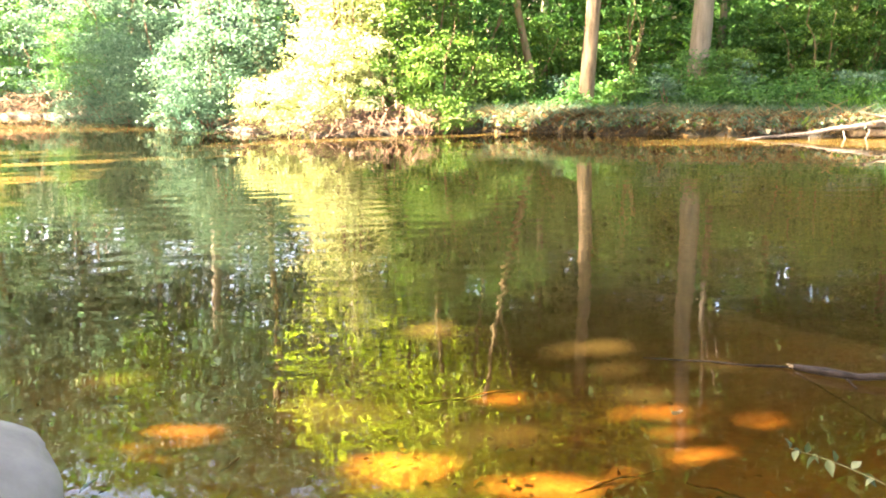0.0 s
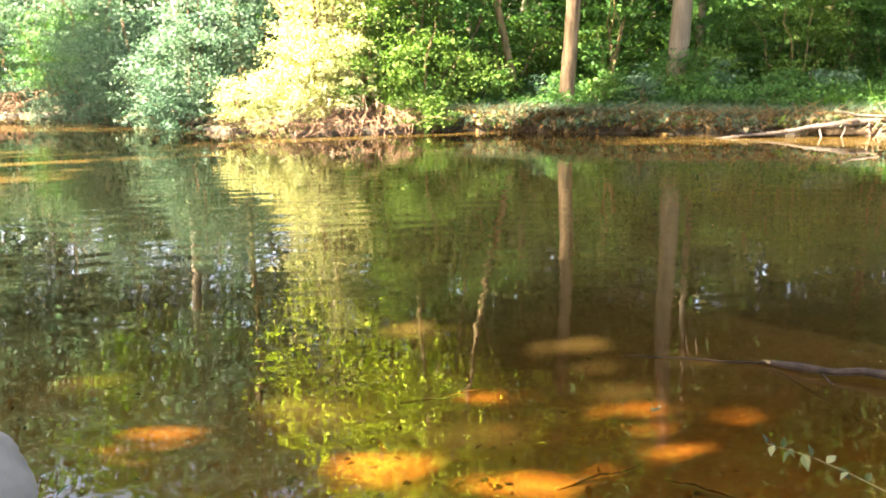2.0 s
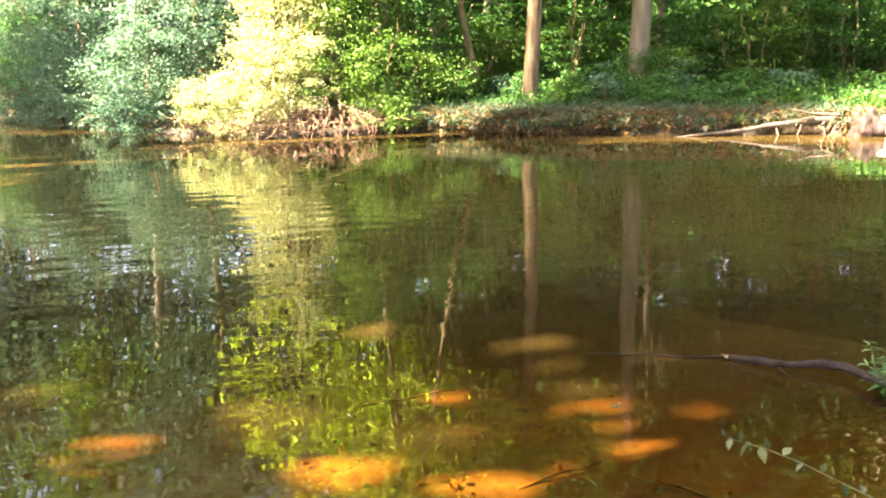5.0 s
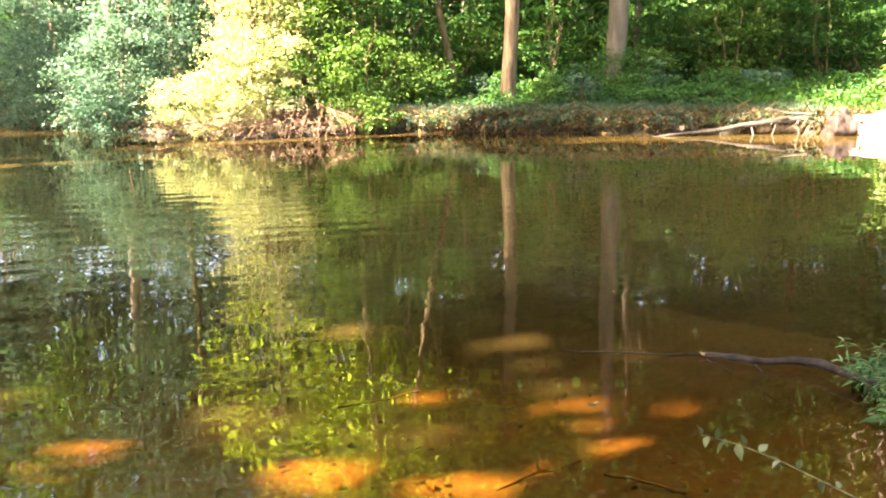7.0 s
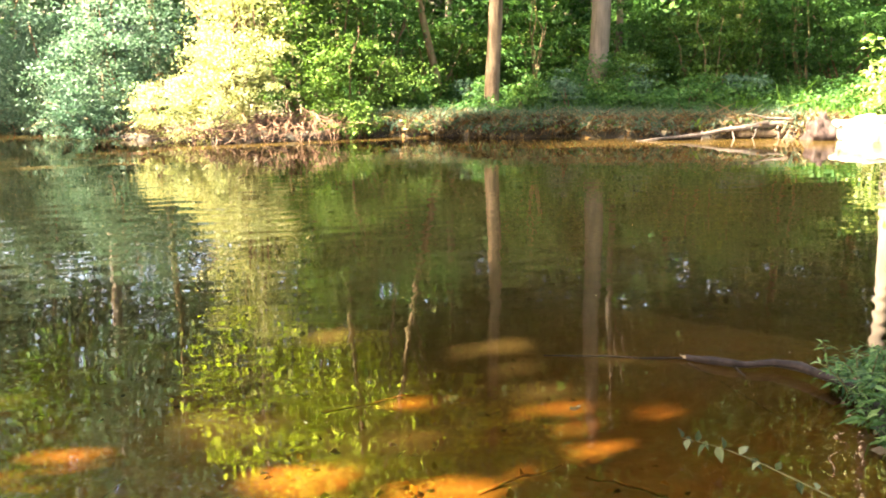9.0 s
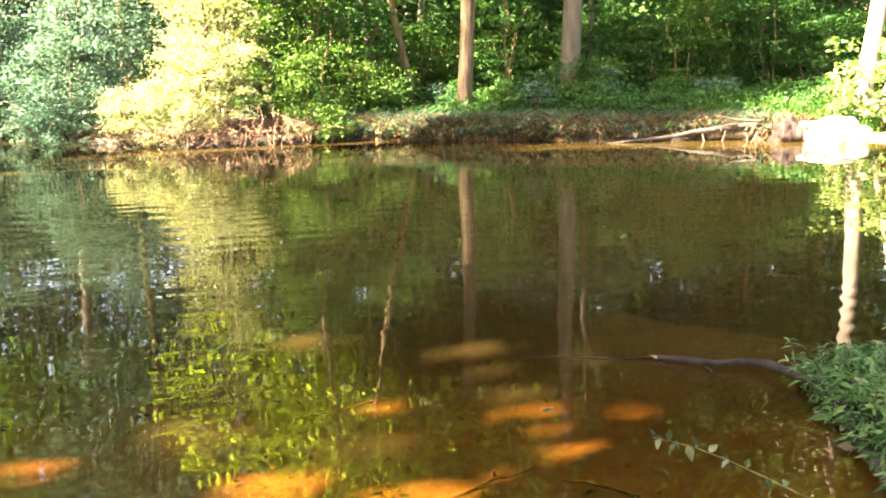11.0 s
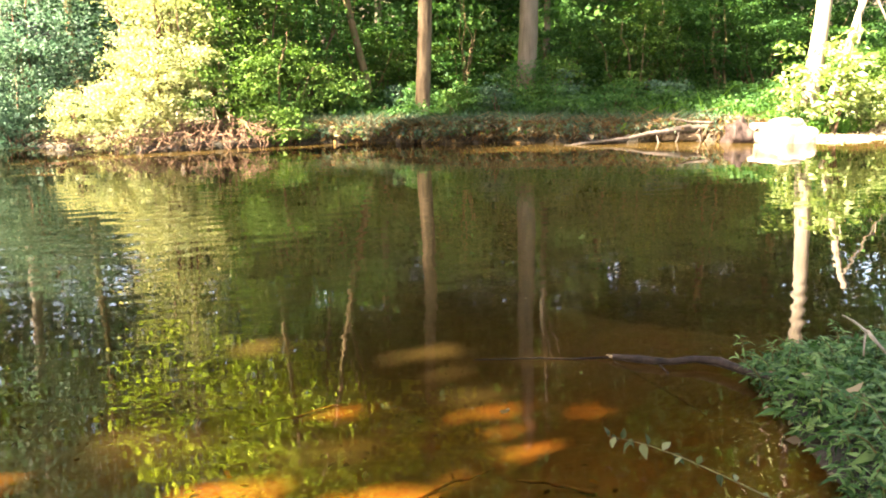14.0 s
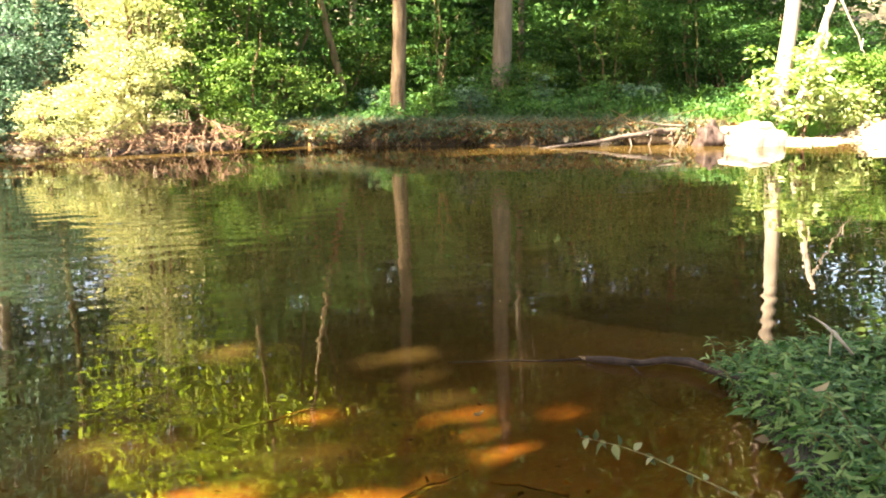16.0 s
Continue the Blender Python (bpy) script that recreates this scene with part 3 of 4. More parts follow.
shrub((0.0, 19.35), (0.75, 0.5, 1.0), LEAF_GREEN, 0.085, "green bush trailing over the bank to the water", 112, 45, 60, 0.3, bottom=0.0, tilt=1.1)
shrub((1.4, 21.6), (1.2, 0.9, 1.6), LEAF_GREEN, 0.09, "loose green bush on the bank", 107, 60, 70, 0.4, bottom=0.1, tilt=1.1)
for i, (x, y, w, h) in enumerate([(-6.6, 23.2, 1.5, 3.0), (-8.0, 25.6, 1.7, 3.2), (-9.6, 27.2, 1.7, 3.3), (-6.2, 24.6, 1.7, 4.2), (-11.6, 29.6, 1.8, 3.2), (-8.6, 28.0, 2.0, 3.4)]):
    shrub((x, float(far_line(x)) + (0.3 if h < 4 else 1.8)), (w, 1.3, h), LEAF_BLUE, 0.1, "grey-green bush hanging over the shaded water", 120 + i, 110, 80, 0.5, bottom=0.02, group="grey-green bushes")
for i, (x, w, h) in enumerate([(-6.3, 0.9, 1.3), (-7.4, 1.0, 1.5), (-8.7, 1.1, 1.4), (-10.2, 1.2, 1.6), (-11.8, 1.2, 1.4), (-13.4, 1.2, 1.3)]):
    shrub((x, float(far_line(x)) - 0.05), (w, 0.8, h), LEAF_BLUE, 0.09, "low grey-green bush trailing into the water", 240 + i, 60, 70, 0.35, bottom=0.0, group="grey-green bushes")
for i, (x, y, w, h) in enumerate([(-13.6, 31.8, 1.9, 3.4), (-16, 33.2, 2.0, 4.2), (-18.4, 33.6, 2.0, 4.0), (-12.6, 32.2, 2.0, 5.4), (-20.5, 34.4, 2.2, 5), (-15.0, 34.6, 2.0, 6)]):
    shrub((x, y - 2.0), (w, 1.3, h), LEAF_BLUE if i % 2 else LEAF_DEEP, 0.11, "leafy green thicket above a bare bank", 130 + i, 100, 80, 0.6, bottom=0.22, flat=0.25, group="thicket of the far corner")
for i, (x, y, w, h) in enumerate([(3.2, 24.6, 1.3, 2.6), (5.2, 24.8, 1.5, 1.8), (9.6, 22.6, 1.4, 2.6), (11.0, 22.8, 1.5, 2.8), (9.0, 24.6, 1.5, 3.4), (12.8, 23.4, 1.5, 2.4), (13.4, 25.5, 1.8, 3.6), (15.2, 22.5, 1.6, 3.0), (16.8, 21.0, 1.6, 3.0), (6.6, 26.5, 1.8, 3.0), (1.6, 27.0, 1.8, 3.6), (16.5, 25, 2.0, 4.0), (16.2, 18.2, 1.1, 1.9), (17.4, 19.2, 1.4, 2.8), (15.7, 19.4, 1.0, 1.9), (18.2, 17.4, 1.5, 2.6)]):
    shrub((x, y), (w, 1.1, h), LEAF_DEEP if i % 3 else LEAF_GREEN, 0.11, "dark green understorey bush in the shade", 150 + i, 80, 70, 0.55, bottom=0.08, flat=0.25, tilt=0.4, group="understorey bushes")
for i, (x, y, w, h) in enumerate([(2.4, 23.6, 1.4, 4.4), (5.6, 23.6, 1.3, 3.6), (8.8, 22.6, 1.2, 3.8), (10.2, 22.0, 1.5, 2.9), (11.8, 22.6, 1.4, 3.6), (13.6, 22.2, 1.4, 3.4), (15.8, 20.4, 1.5, 3.6), (0.9, 23.2, 1.3, 4.6)]):
    shrub((x, y), (w, 1.1, h), LEAF_DEEP if i != 3 else LEAF_GREEN, 0.13, "young tree with layered green sprays under the wood", 180 + i, 55, 60, 0.6, BARK_MOSSY, 5, bottom=0.3, flat=0.14, tilt=0.3, group="young trees under the wood", category="young tree")
rng = np.random.default_rng(190)
for i in range(16):
    x = 1.6 + 8.8 * (i + rng.uniform(0, 0.8)) / 16
    y = float(far_line(x)) + rng.uniform(1.6, 3.2)
    h = rng.uniform(0.6, 1.25)
    if abs(x - 3.94) < 0.55:
        y = max(y, 21.5)
    shrub((x, y), (rng.uniform(0.35, 0.6), 0.4, h), [LEAF_DEEP, LEAF_GREEN, LEAF_DEEP, LEAF_BLUE][i % 4], 0.095, "small leafy sapling in the bank's undergrowth", 230 + i, 22, 45, 0.3, bottom=0.1, flat=0.3, stems=3, group="saplings of the far bank", category="sapling")
shrub((6.9, 21.1), (0.75, 0.5, 1.6), LEAF_DEEP, 0.09, "dark green bush round the foot of a grey trunk", 168, 45, 60, 0.35, bottom=0.08)
shrub((8.0, 21.6), (0.7, 0.5, 1.5), LEAF_GREEN, 0.09, "green bush beside a slender trunk", 169, 45, 60, 0.35, bottom=0.08)
shrub((13.3, 17.0), (1.25, 0.8, 2.2), LEAF_BIG, 0.19, "sunlit sapling with broad pale leaves beside a pale trunk", 170, 46, 26, 0.42, bottom=0.25, flat=0.3, tilt=0.35)
shrub((14.9, 17.4), (1.0, 0.8, 1.3), LEAF_BIG, 0.12, "low sunlit bush on the sandy shore", 171, 50, 40, 0.4, bottom=0.1)
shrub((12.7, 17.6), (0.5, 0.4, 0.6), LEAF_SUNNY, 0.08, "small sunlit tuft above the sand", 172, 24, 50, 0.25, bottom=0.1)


# ---- undergrowth, grass and litter that nobody could count ----
def scatter(x0, x1, n, d0, d1, rng):
    x = rng.uniform(x0, x1, n)
    y = far_line(x) + rng.uniform(d0, d1, n)
    return x, y


def undergrowth(x0, x1, d0, d1, n, tall, leaf, size, label, seed):
    rng = np.random.default_rng(seed)
    x, y = scatter(x0, x1, n, d0, d1, rng)
    tops = np.stack([x, y, height(x, y) + tall * rng.uniform(0.25, 1, n) * (0.75 + 0.35 * ripple(x, y))], axis=1)
    pos = spray(tops, 0.28, 22, rng, 0.5)
    tagged(put("undergrowth", leaf_mesh("undergrowth", pos, size, leaf, rng, 0.5)), label, "undergrowth", kind="stuff")


undergrowth(0.5, 9.0, 1.4, 4.5, 1000, 0.5, LEAF_DEEP, 0.085, "green herbs and seedlings on the bank", 201)
undergrowth(7.0, 13.0, 1.0, 5.5, 900, 0.7, LEAF_DEEP, 0.09, "lush green herbs on the shaded bank", 202)
undergrowth(-1.0, 16.0, 4.0, 14, 1600, 0.9, LEAF_DEEP, 0.12, "dark undergrowth inside the wood", 203)
undergrowth(-21.0, -5.0, 0.8, 7, 1200, 0.9, LEAF_BLUE, 0.11, "weeds under the far bushes", 204)


def blades(x, y, tall, rng, lean=0.35, width=0.012):
    n = len(x)
    z = height(x, y) - 0.02
    base = np.stack([x, y, z], axis=1)
    h = tall * np.exp(0.35 * rng.normal(size=(n, 1)))
    d = rng.normal(size=(n, 2)) * lean
    tip = base + np.concatenate([d * h, h], axis=1)
    a = rng.uniform(0, math.pi, n)
    s = np.stack([np.cos(a), np.sin(a), 0 * a], axis=1) * width
    mid = base * 0.5 + tip * 0.5 + np.array([0, 0, 1.0]) * h * 0.08
    v = np.stack([base - s, base + s, mid + s * 0.7, tip, mid - s * 0.7], axis=1).reshape(-1, 3)
    return v, np.arange(n * 5).reshape(-1, 5)


rng = np.random.default_rng(210)
x, y = scatter(9.0, 15.0, 9000, 1.0, 5.0, rng)
tagged(put("grass", mesh_from("grass", *blades(x, y, 0.32, rng, 0.4, 0.012), GRASS)), "bright green grass on the far bank", "grass", kind="stuff")
x, y = scatter(0.0, 10.5, 7000, 0.05, 1.6, rng)
tagged(put("grass", mesh_from("grass", *blades(x, y, 0.2, rng, 0.7, 0.01), LEAF_BLUE)), "thin grey-green weeds along the bank's edge", "grass", kind="stuff")
x, y = scatter(-0.5, 11.0, 6500, -0.02, 0.9, rng)
tagged(put("dry_stalks", mesh_from("dry_stalks", *blades(x, y, 0.16, rng, 1.3, 0.012), DRY)), "dry stalks and dead grass on the bank's edge", "dry stalks", kind="stuff")
n = 9000
x, y = scatter(-21, 16, n, 0.02, 3.0, rng)
tagged(put("leaf_litter", leaf_mesh("leaf_litter", np.stack([x, y, height(x, y) + 0.02], axis=1), 0.09, DRY, rng, 0.5, 0.3, 0.0)), "fallen dry leaves on the bank", "leaf litter", kind="stuff")

# Debris toned dark to put the undercut's shade on the bank's face.
x, y = scatter(-0.5, 11.0, 5200, -0.02, 0.5, rng)
tagged(put("bank_debris", leaf_mesh("bank_debris", np.stack([x, y, height(x, y) + rng.uniform(0, 0.08, len(x))], axis=1), 0.075, SUNKEN_SHADE, rng, 1.2, 0.25, 0.3)), "dead leaves and stems hanging on the bank's face", "debris", kind="stuff")

# dead grass and roots that droop over the bank's edge
n = 4200
x = rng.uniform(0.2, 11.2, n)
top = far_line(x) + rng.uniform(0.06, 0.3, n)
drop = rng.uniform(0.0, 0.24, n)
a = np.stack([x, top, height(x, top) + rng.uniform(0, 0.06, n)], axis=1)
tip = a + np.stack([rng.normal(size=n) * 0.2, -rng.uniform(0.08, 0.32, n), -drop], axis=1)
mid = a * 0.5 + tip * 0.5 + np.stack([0 * x, -0.05 + 0 * x, 0.09 + 0 * x], axis=1)
s = np.array([0.007, 0, 0.003])
v = np.stack([a - s, a + s, mid + s * 0.8, tip, mid - s * 0.8], axis=1).reshape(-1, 3)
f5 = np.arange(n * 5).reshape(-1, 5)
# Dark tone stands in for shade below the bank's edge.
tagged(put("hanging_grass", mesh_from("hanging_grass", v[:n * 2 // 3 * 5], f5[:n * 2 // 3], SUNKEN_SHADE)), "dead grass and roots drooping over the bank's edge", "dry grass", kind="stuff")
tagged(put("hanging_grass", mesh_from("hanging_grass", v[n * 2 // 3 * 5:], f5[:n - n * 2 // 3], LEAF_BLUE)), "grey-green weeds drooping over the bank's edge", "weeds", kind="stuff")

# ragged turf that juts out over the undercut bank, in clumps, with dead leaves hanging from its lip
for k, (leaf, size, count, x0, x1, label) in enumerate([(DRY, 0.11, 2600, 0.1, 10.6, "dead leaves and stalks matted on the bank's overhanging lip"), (LEAF_BLUE, 0.1, 3000, 0.1, 10.6, "grey-green weeds on the bank's overhanging lip"),
                                                        (LEAF_GREEN, 0.1, 1300, 0.1, 10.6, "fresh weeds on the bank's overhanging lip"), (SUNKEN_SHADE, 0.12, 1800, 0.1, 10.6, "dark leaves under the bank's lip, toned as shade")]):
    x = rng.uniform(x0, x1, count)
    clump = 0.5 + 0.5 * np.sin(x * 4.1 + 2 * np.sin(x * 1.7 + k)) * np.sin(x * 9.3 + k)
    out = rng.uniform(0, 1, count) ** 1.4 * (0.1 + 0.3 * clump)
    y = far_line(x) + 0.1 - out
    z = 0.4 + 0.07 * np.sin(x * 2.3) * np.sin(x * 0.9 + 1) + rng.normal(size=count) * 0.045 + 0.1 * clump * rng.uniform(0, 1, count) - (0.75 if leaf is not SUNKEN_SHADE else 1.5) * out * rng.uniform(0.2, 1, count)
    tagged(put("bank_turf", leaf_mesh("bank_turf", np.stack([x, y, np.maximum(z, 0.05)], axis=1), size, leaf, rng, 0.9, 0.2, 0.6)), label, "turf", kind="stuff")

# far woods that close the place
rng = np.random.default_rng(220)


def woods(n, x0, x1, y0, y1, z1, per, spread, size, leaf, label):
    x, y = rng.uniform(x0, x1, n), rng.uniform(y0, y1, n)
    z = height(x, y) + rng.uniform(0.3, z1, n)
    pos = spray(np.stack([x, y, z], axis=1), spread * rng.uniform(0.6, 1.4, n), per, rng, 0.35)
    tagged(put("woods", leaf_mesh("woods", pos, size, leaf, rng)), label, "woods", kind="stuff")


woods(900, 1, 24, 25, 31, 12, 36, 1.3, 0.22, LEAF_DEEP, "shaded crowns of the far wood")
woods(2100, -3, 26, 27, 40, 15, 36, 1.6, 0.28, LEAF_DEEP, "deep shaded wood behind the far bank")
woods(900, -26, -3, 31, 40, 15, 40, 1.4, 0.22, LEAF_BLUE, "airy grey-green wood behind the far corner")
woods(1300, -50, 50, 40, 54, 24, 36, 2.6, 0.6, LEAF_DEEP, "distant wood closing the view")
woods(420, -42, -6, 40, 50, 20, 34, 2.2, 0.5, LEAF_BLUE, "distant grey-green wood behind the far corner")
woods(500, -60, -24, -20, 42, 20, 40, 2.6, 0.36, LEAF_BLUE, "wood along one side of the pond")
woods(500, 24, 60, -20, 42, 20, 36, 2.6, 0.55, LEAF_GREEN, "wood along the other side of the pond")
woods(500, -50, 50, -40, -14, 20, 36, 2.6, 0.55, LEAF_GREEN, "wood behind the near bank")


# ---- dead wood of the far bank ----
def limb_part(name, a, b, r0, r1, mat, parent, rng, n=6, wobble=0.15, sag=0.0, sides=8, label=""):
    o = np.array(parent.location)
    return put(name, mesh_from(name, *tube(bend(np.array(a) - o, np.array(b) - o, rng, n, wobble, sag), np.linspace(r0, r1, n), sides, 0.07, rng), mat, True), parent, label)


rng = np.random.default_rng(300)
log = thing("fallen_log", (10.9, 16.9, 0.3), "bleached fallen tree lying from the bank into the water", "log")
limb_part("trunk", (11.3, 17.0, 0.46), (6.2, 17.0, -0.02), 0.085, 0.02, DRIFT, log, rng, 12, 0.06, 0.02, 10)
limb_part("branch", (9.6, 16.9, 0.36), (7.7, 17.3, 0.22), 0.05, 0.015, DRIFT, log, rng)
limb_part("branch", (10.4, 16.8, 0.40), (9.0, 16.6, 0.52), 0.04, 0.012, DRIFT, log, rng)
for x in (8.05, 8.75, 9.35, 9.85, 10.2):
    limb_part("branch", (x, 16.95, 0.12 + 0.075 * (x - 7)), (x + rng.uniform(-0.15, 0.1), 16.8, -0.1), 0.022, 0.012, DRIFT, log, rng, 4)
for x in (7.2, 7.6):
    limb_part("branch", (x, 17.0, 0.08), (x - 0.4, 16.9 + rng.uniform(-0.2, 0.2), 0.28), 0.018, 0.006, DRIFT, log, rng, 5)
log2 = thing("fallen_log", (10.3, 17.2, 0.2), "dark rotting log at the foot of the bank", "log")
limb_part("trunk", (11.0, 16.95, 0.14), (9.0, 17.1, 0.06), 0.12, 0.08, BARK_BROWN, log2, rng, 8, 0.05, 0, 10)
limb_part("branch", (10.6, 16.95, 0.2), (10.2, 16.5, 0.02), 0.03, 0.012, TWIG, log2, rng)
limb_part("branch", (10.9, 16.95, 0.2), (10.5, 16.4, 0.05), 0.03, 0.012, TWIG, log2, rng)


def boulder(at, radii, mat, label, seed, name="boulder", lump=0.12, turn=0.0, square=1.0):
    bm = bmesh.new()
    bmesh.ops.create_icosphere(bm, subdivisions=4, radius=1.0)
    for q in bm.verts:
        p = q.co.copy()
        k = 1 + lump * (noise.noise(p * 1.3 + Vector((seed, 0, 0))) + 0.5 * noise.noise(p * 2.9 + Vector((0, seed, 0)))) + 0.03 * noise.noise(p * 9)
        q.co = Vector([math.copysign(abs(c) ** square, c) * r for c, r in zip(p, radii)]) * k
    me = bpy.data.meshes.new(name)
    bm.to_mesh(me)
    bm.free()
    me.materials.append(mat)
    me.polygons.foreach_set("use_smooth", np.ones(len(me.polygons), bool))
    ob = new(name, me)
    ob.matrix_basis = pose(*at, 0, 0, turn)
    return tagged(ob, label, name)


boulder((11.5, 16.05, 0.1), (0.64, 0.5, 0.42), STONE_PALE, "broad flat-topped pale boulder in full sun at the water", 3, lump=0.34, turn=8, square=0.62)

# Dark bark colour stands in for the shade on this root end.
boulder((10.5, 16.3, 0.16), (0.34, 0.3, 0.36), WET_BARK, "weathered brown root end beside a pale boulder", 11, "root_stump", 0.45, 30)
fork = thing("leaning_stem", (13.75, 17.5, g(13.75, 17.5)), "pale leaning stem with a bare hooked branch", "tree stem")
limb_part("stem", (13.6, 17.5, 0.2), (14.35, 17.2, 4.2), 0.11, 0.07, BARK_PALE, fork, rng, 8, 0.04)
limb_part("branch", (14.3, 17.1, 3.6), (15.35, 16.9, 2.05), 0.035, 0.012, BARK_PALE, fork, rng, 7, 0.12)
limb_part("branch", (15.05, 16.95, 2.5), (14.95, 16.9, 2.2), 0.015, 0.006, BARK_PALE, fork, rng, 4)
limb_part("branch", (14.1, 17.2, 3.3), (13.95, 17.0, 2.2), 0.02, 0.01, BARK_PALE, fork, rng, 5)


def root_tangle(at, reach, tall, count, label, seed, mat=TWIG, lean=-0.5):
    """Bare roots and twigs that arch from the bank down to the water."""
    rr = np.random.default_rng(seed)
    x, y = at
    t = thing("root_tangle", (x, y, 0.0), label, "roots", "bare roots and twigs at the water")
    for i in range(count):
        a = np.array([rr.uniform(-reach, reach), rr.uniform(0.0, 0.4), rr.uniform(0.25, 1) * tall])
        b = np.array([a[0] + rr.normal() * 1.1 * reach, rr.uniform(lean - 0.3, lean + 0.5), rr.uniform(-0.06, 0.9) * tall * (0.3 + 0.7 * (i % 3 == 0))])
        n = 6
        r0 = rr.uniform(0.005, 0.017)
        put("root", mesh_from("root", *tube(bend(a, b, rr, n, 0.3, rr.uniform(0, 0.2)), np.linspace(r0, r0 * 0.35, n), 5, 0.1, rr), mat, True), t)
    return t


for i, (x, r, h, c) in enumerate([(-4.6, 0.4, 0.45, 26), (-4.0, 0.5, 0.5, 30), (-3.2, 0.5, 0.45, 34), (-2.5, 0.5, 0.55, 34), (-1.7, 0.45, 0.75, 40), (-1.0, 0.4, 0.75, 40), (-0.4, 0.3, 0.6, 18)]):
    root_tangle((x, far_line(x) - (0.25 if x > -2.6 else 0.0)), r, h, c, "tangle of sunlit reddish-brown roots and twigs", 320 + i)
for i, (x, r, h, c) in enumerate([(-19.5, 1.0, 1.0, 20), (-18.0, 1.0, 1.1, 22), (-16.6, 1.0, 1.0, 22), (-15.2, 0.9, 1.1, 20), (-13.8, 0.9, 1.0, 20), (-12.6, 0.8, 0.9, 18)]):
    root_tangle((x, far_line(x) + 0.2), r, h, c, "reddish-brown bare roots along the far bank", 340 + i)
root_tangle((10.3, 16.5), 0.4, 0.45, 14, "dark roots and sticks beside a fallen log", 335, BARK_BROWN, -0.2)
for i, (x, r, h, c) in enumerate([(-10.5, 0.8, 0.6, 10), (-8.6, 0.8, 0.6, 10), (-7.0, 0.7, 0.6, 10)]):
    root_tangle((x, far_line(x) + 0.2), r, h, c, "dark bare twigs hanging into the shaded water", 360 + i, BARK_MOSSY)
stump = thing("snag", (-2.1, 18.75, 0.0), "forked dead snag standing in the water", "dead branch")
limb_part("stem", (-2.0, 18.9, -0.1), (-2.45, 19.1, 0.75), 0.06, 0.025, BARK_BROWN, stump, rng, 6, 0.1)
limb_part("branch", (-2.1, 18.85, 0.05), (-1.35, 18.8, 0.28), 0.045, 0.02, DRIFT, stump, rng, 6, 0.1)
limb_part("branch", (-2.2, 18.95, 0.3), (-3.3, 18.9, 0.42), 0.03, 0.012, DRIFT, stump, rng, 6, 0.1)
dead = thing("dead_branch", (-3.3, 18.9, 0.0), "long pale dead branch slanting through a bush", "dead branch")
limb_part("stem", (-3.5, 18.6, 0.15), (-2.3, 18.9, 1.05), 0.035, 0.015, DRIFT, dead, rng, 6, 0.08)
limb_part("branch", (-3.0, 18.7, 0.5), (-2.6, 18.6, 0.45), 0.015, 0.006, DRIFT, dead, rng, 5)

# ---- near the camera ----
boulder((-1.5, 2.58, 0.02), (0.47, 0.42, 0.27), STONE_GREY, "smooth grey stone at the water's edge", 8, "rock", 0.1, 20)

rng = np.random.default_rng(400)
branch = thing("fallen_branch", (2.3, 3.2, 0.05), "dark wet branch with a peeled broken tip over the water", "branch")
o = np.array(branch.location)
pts = np.array([(1.832, 3.805, 0.018), (1.936, 3.73, 0.023), (2.051, 3.655, 0.027), (2.169, 3.634, 0.038), (2.259, 3.566, 0.042), (2.302, 3.415, 0.045), (2.367, 3.273, 0.048), (2.567, 3.171, 0.057), (2.814, 3.04, 0.063), (3.401, 2.883, 0.069)])
put("stem", mesh_from("stem", *tube(pts - o, [0.013, 0.019, 0.016, 0.018, 0.024, 0.017, 0.014, 0.016, 0.017, 0.018], 12, 0.09, rng), WET_BARK, True), branch)
limb_part("broken_tip", (1.806, 3.832, 0.021), (1.84, 3.797, 0.019), 0.0015, 0.008, PEELED, branch, rng, 4, 0.05, label="pale peeled wood at the broken end")
limb_part("broken_tip", (1.798, 3.835, 0.009), (1.838, 3.8, 0.014), 0.001, 0.006, PEELED, branch, rng, 5, 0.05, label="pale peeled wood at the broken end")
limb_part("twig_stub", (1.99, 3.64, 0.024), (2.005, 3.585, 0.004), 0.006, 0.003, WET_BARK, branch, rng, 4)
twig = thing("floating_twig", (1.5, 3.87, 0.0), "thin dark twig floating beyond a branch tip", "twig")
limb_part("stem", (1.17, 3.96, 0.004), (1.82, 3.82, 0.008), 0.003, 0.006, SOAKED, twig, rng, 10, 0.04, 0, 6)
twig2 = thing("sunken_twig", (1.9, 3.5, -0.03), "thin pale twig slanting under the water", "twig")
limb_part("stem", (1.83, 3.78, 0.0), (1.99, 3.22, -0.03), 0.003, 0.002, DRIFT, twig2, rng, 8, 0.05, 0, 6)


def leaf_blade(length, width, fold=0.15, curl=0.2, n=6, point=0.8):
    """One leaf with a midrib fold, a point and a curl, base at the origin, along +y."""
    t = np.linspace(0, 1, n)
    w = width * np.sin(np.pi * np.clip(t, 0, 1) ** 0.8) ** point * 0.5 + 0.0008
    verts, faces = [], []
    for i in range(n):
        z = -curl * length * t[i] ** 2
        y = length * t[i] * (1 - 0.15 * curl * t[i])
        verts += [(-w[i], y, z + fold * w[i]), (0, y, z), (w[i], y, z + fold * w[i])]
    for i in range(n - 1):
        for k in (0, 1):
            a = 3 * i + k
            faces.append((a, a + 1, a + 4, a + 3))
    return verts, faces


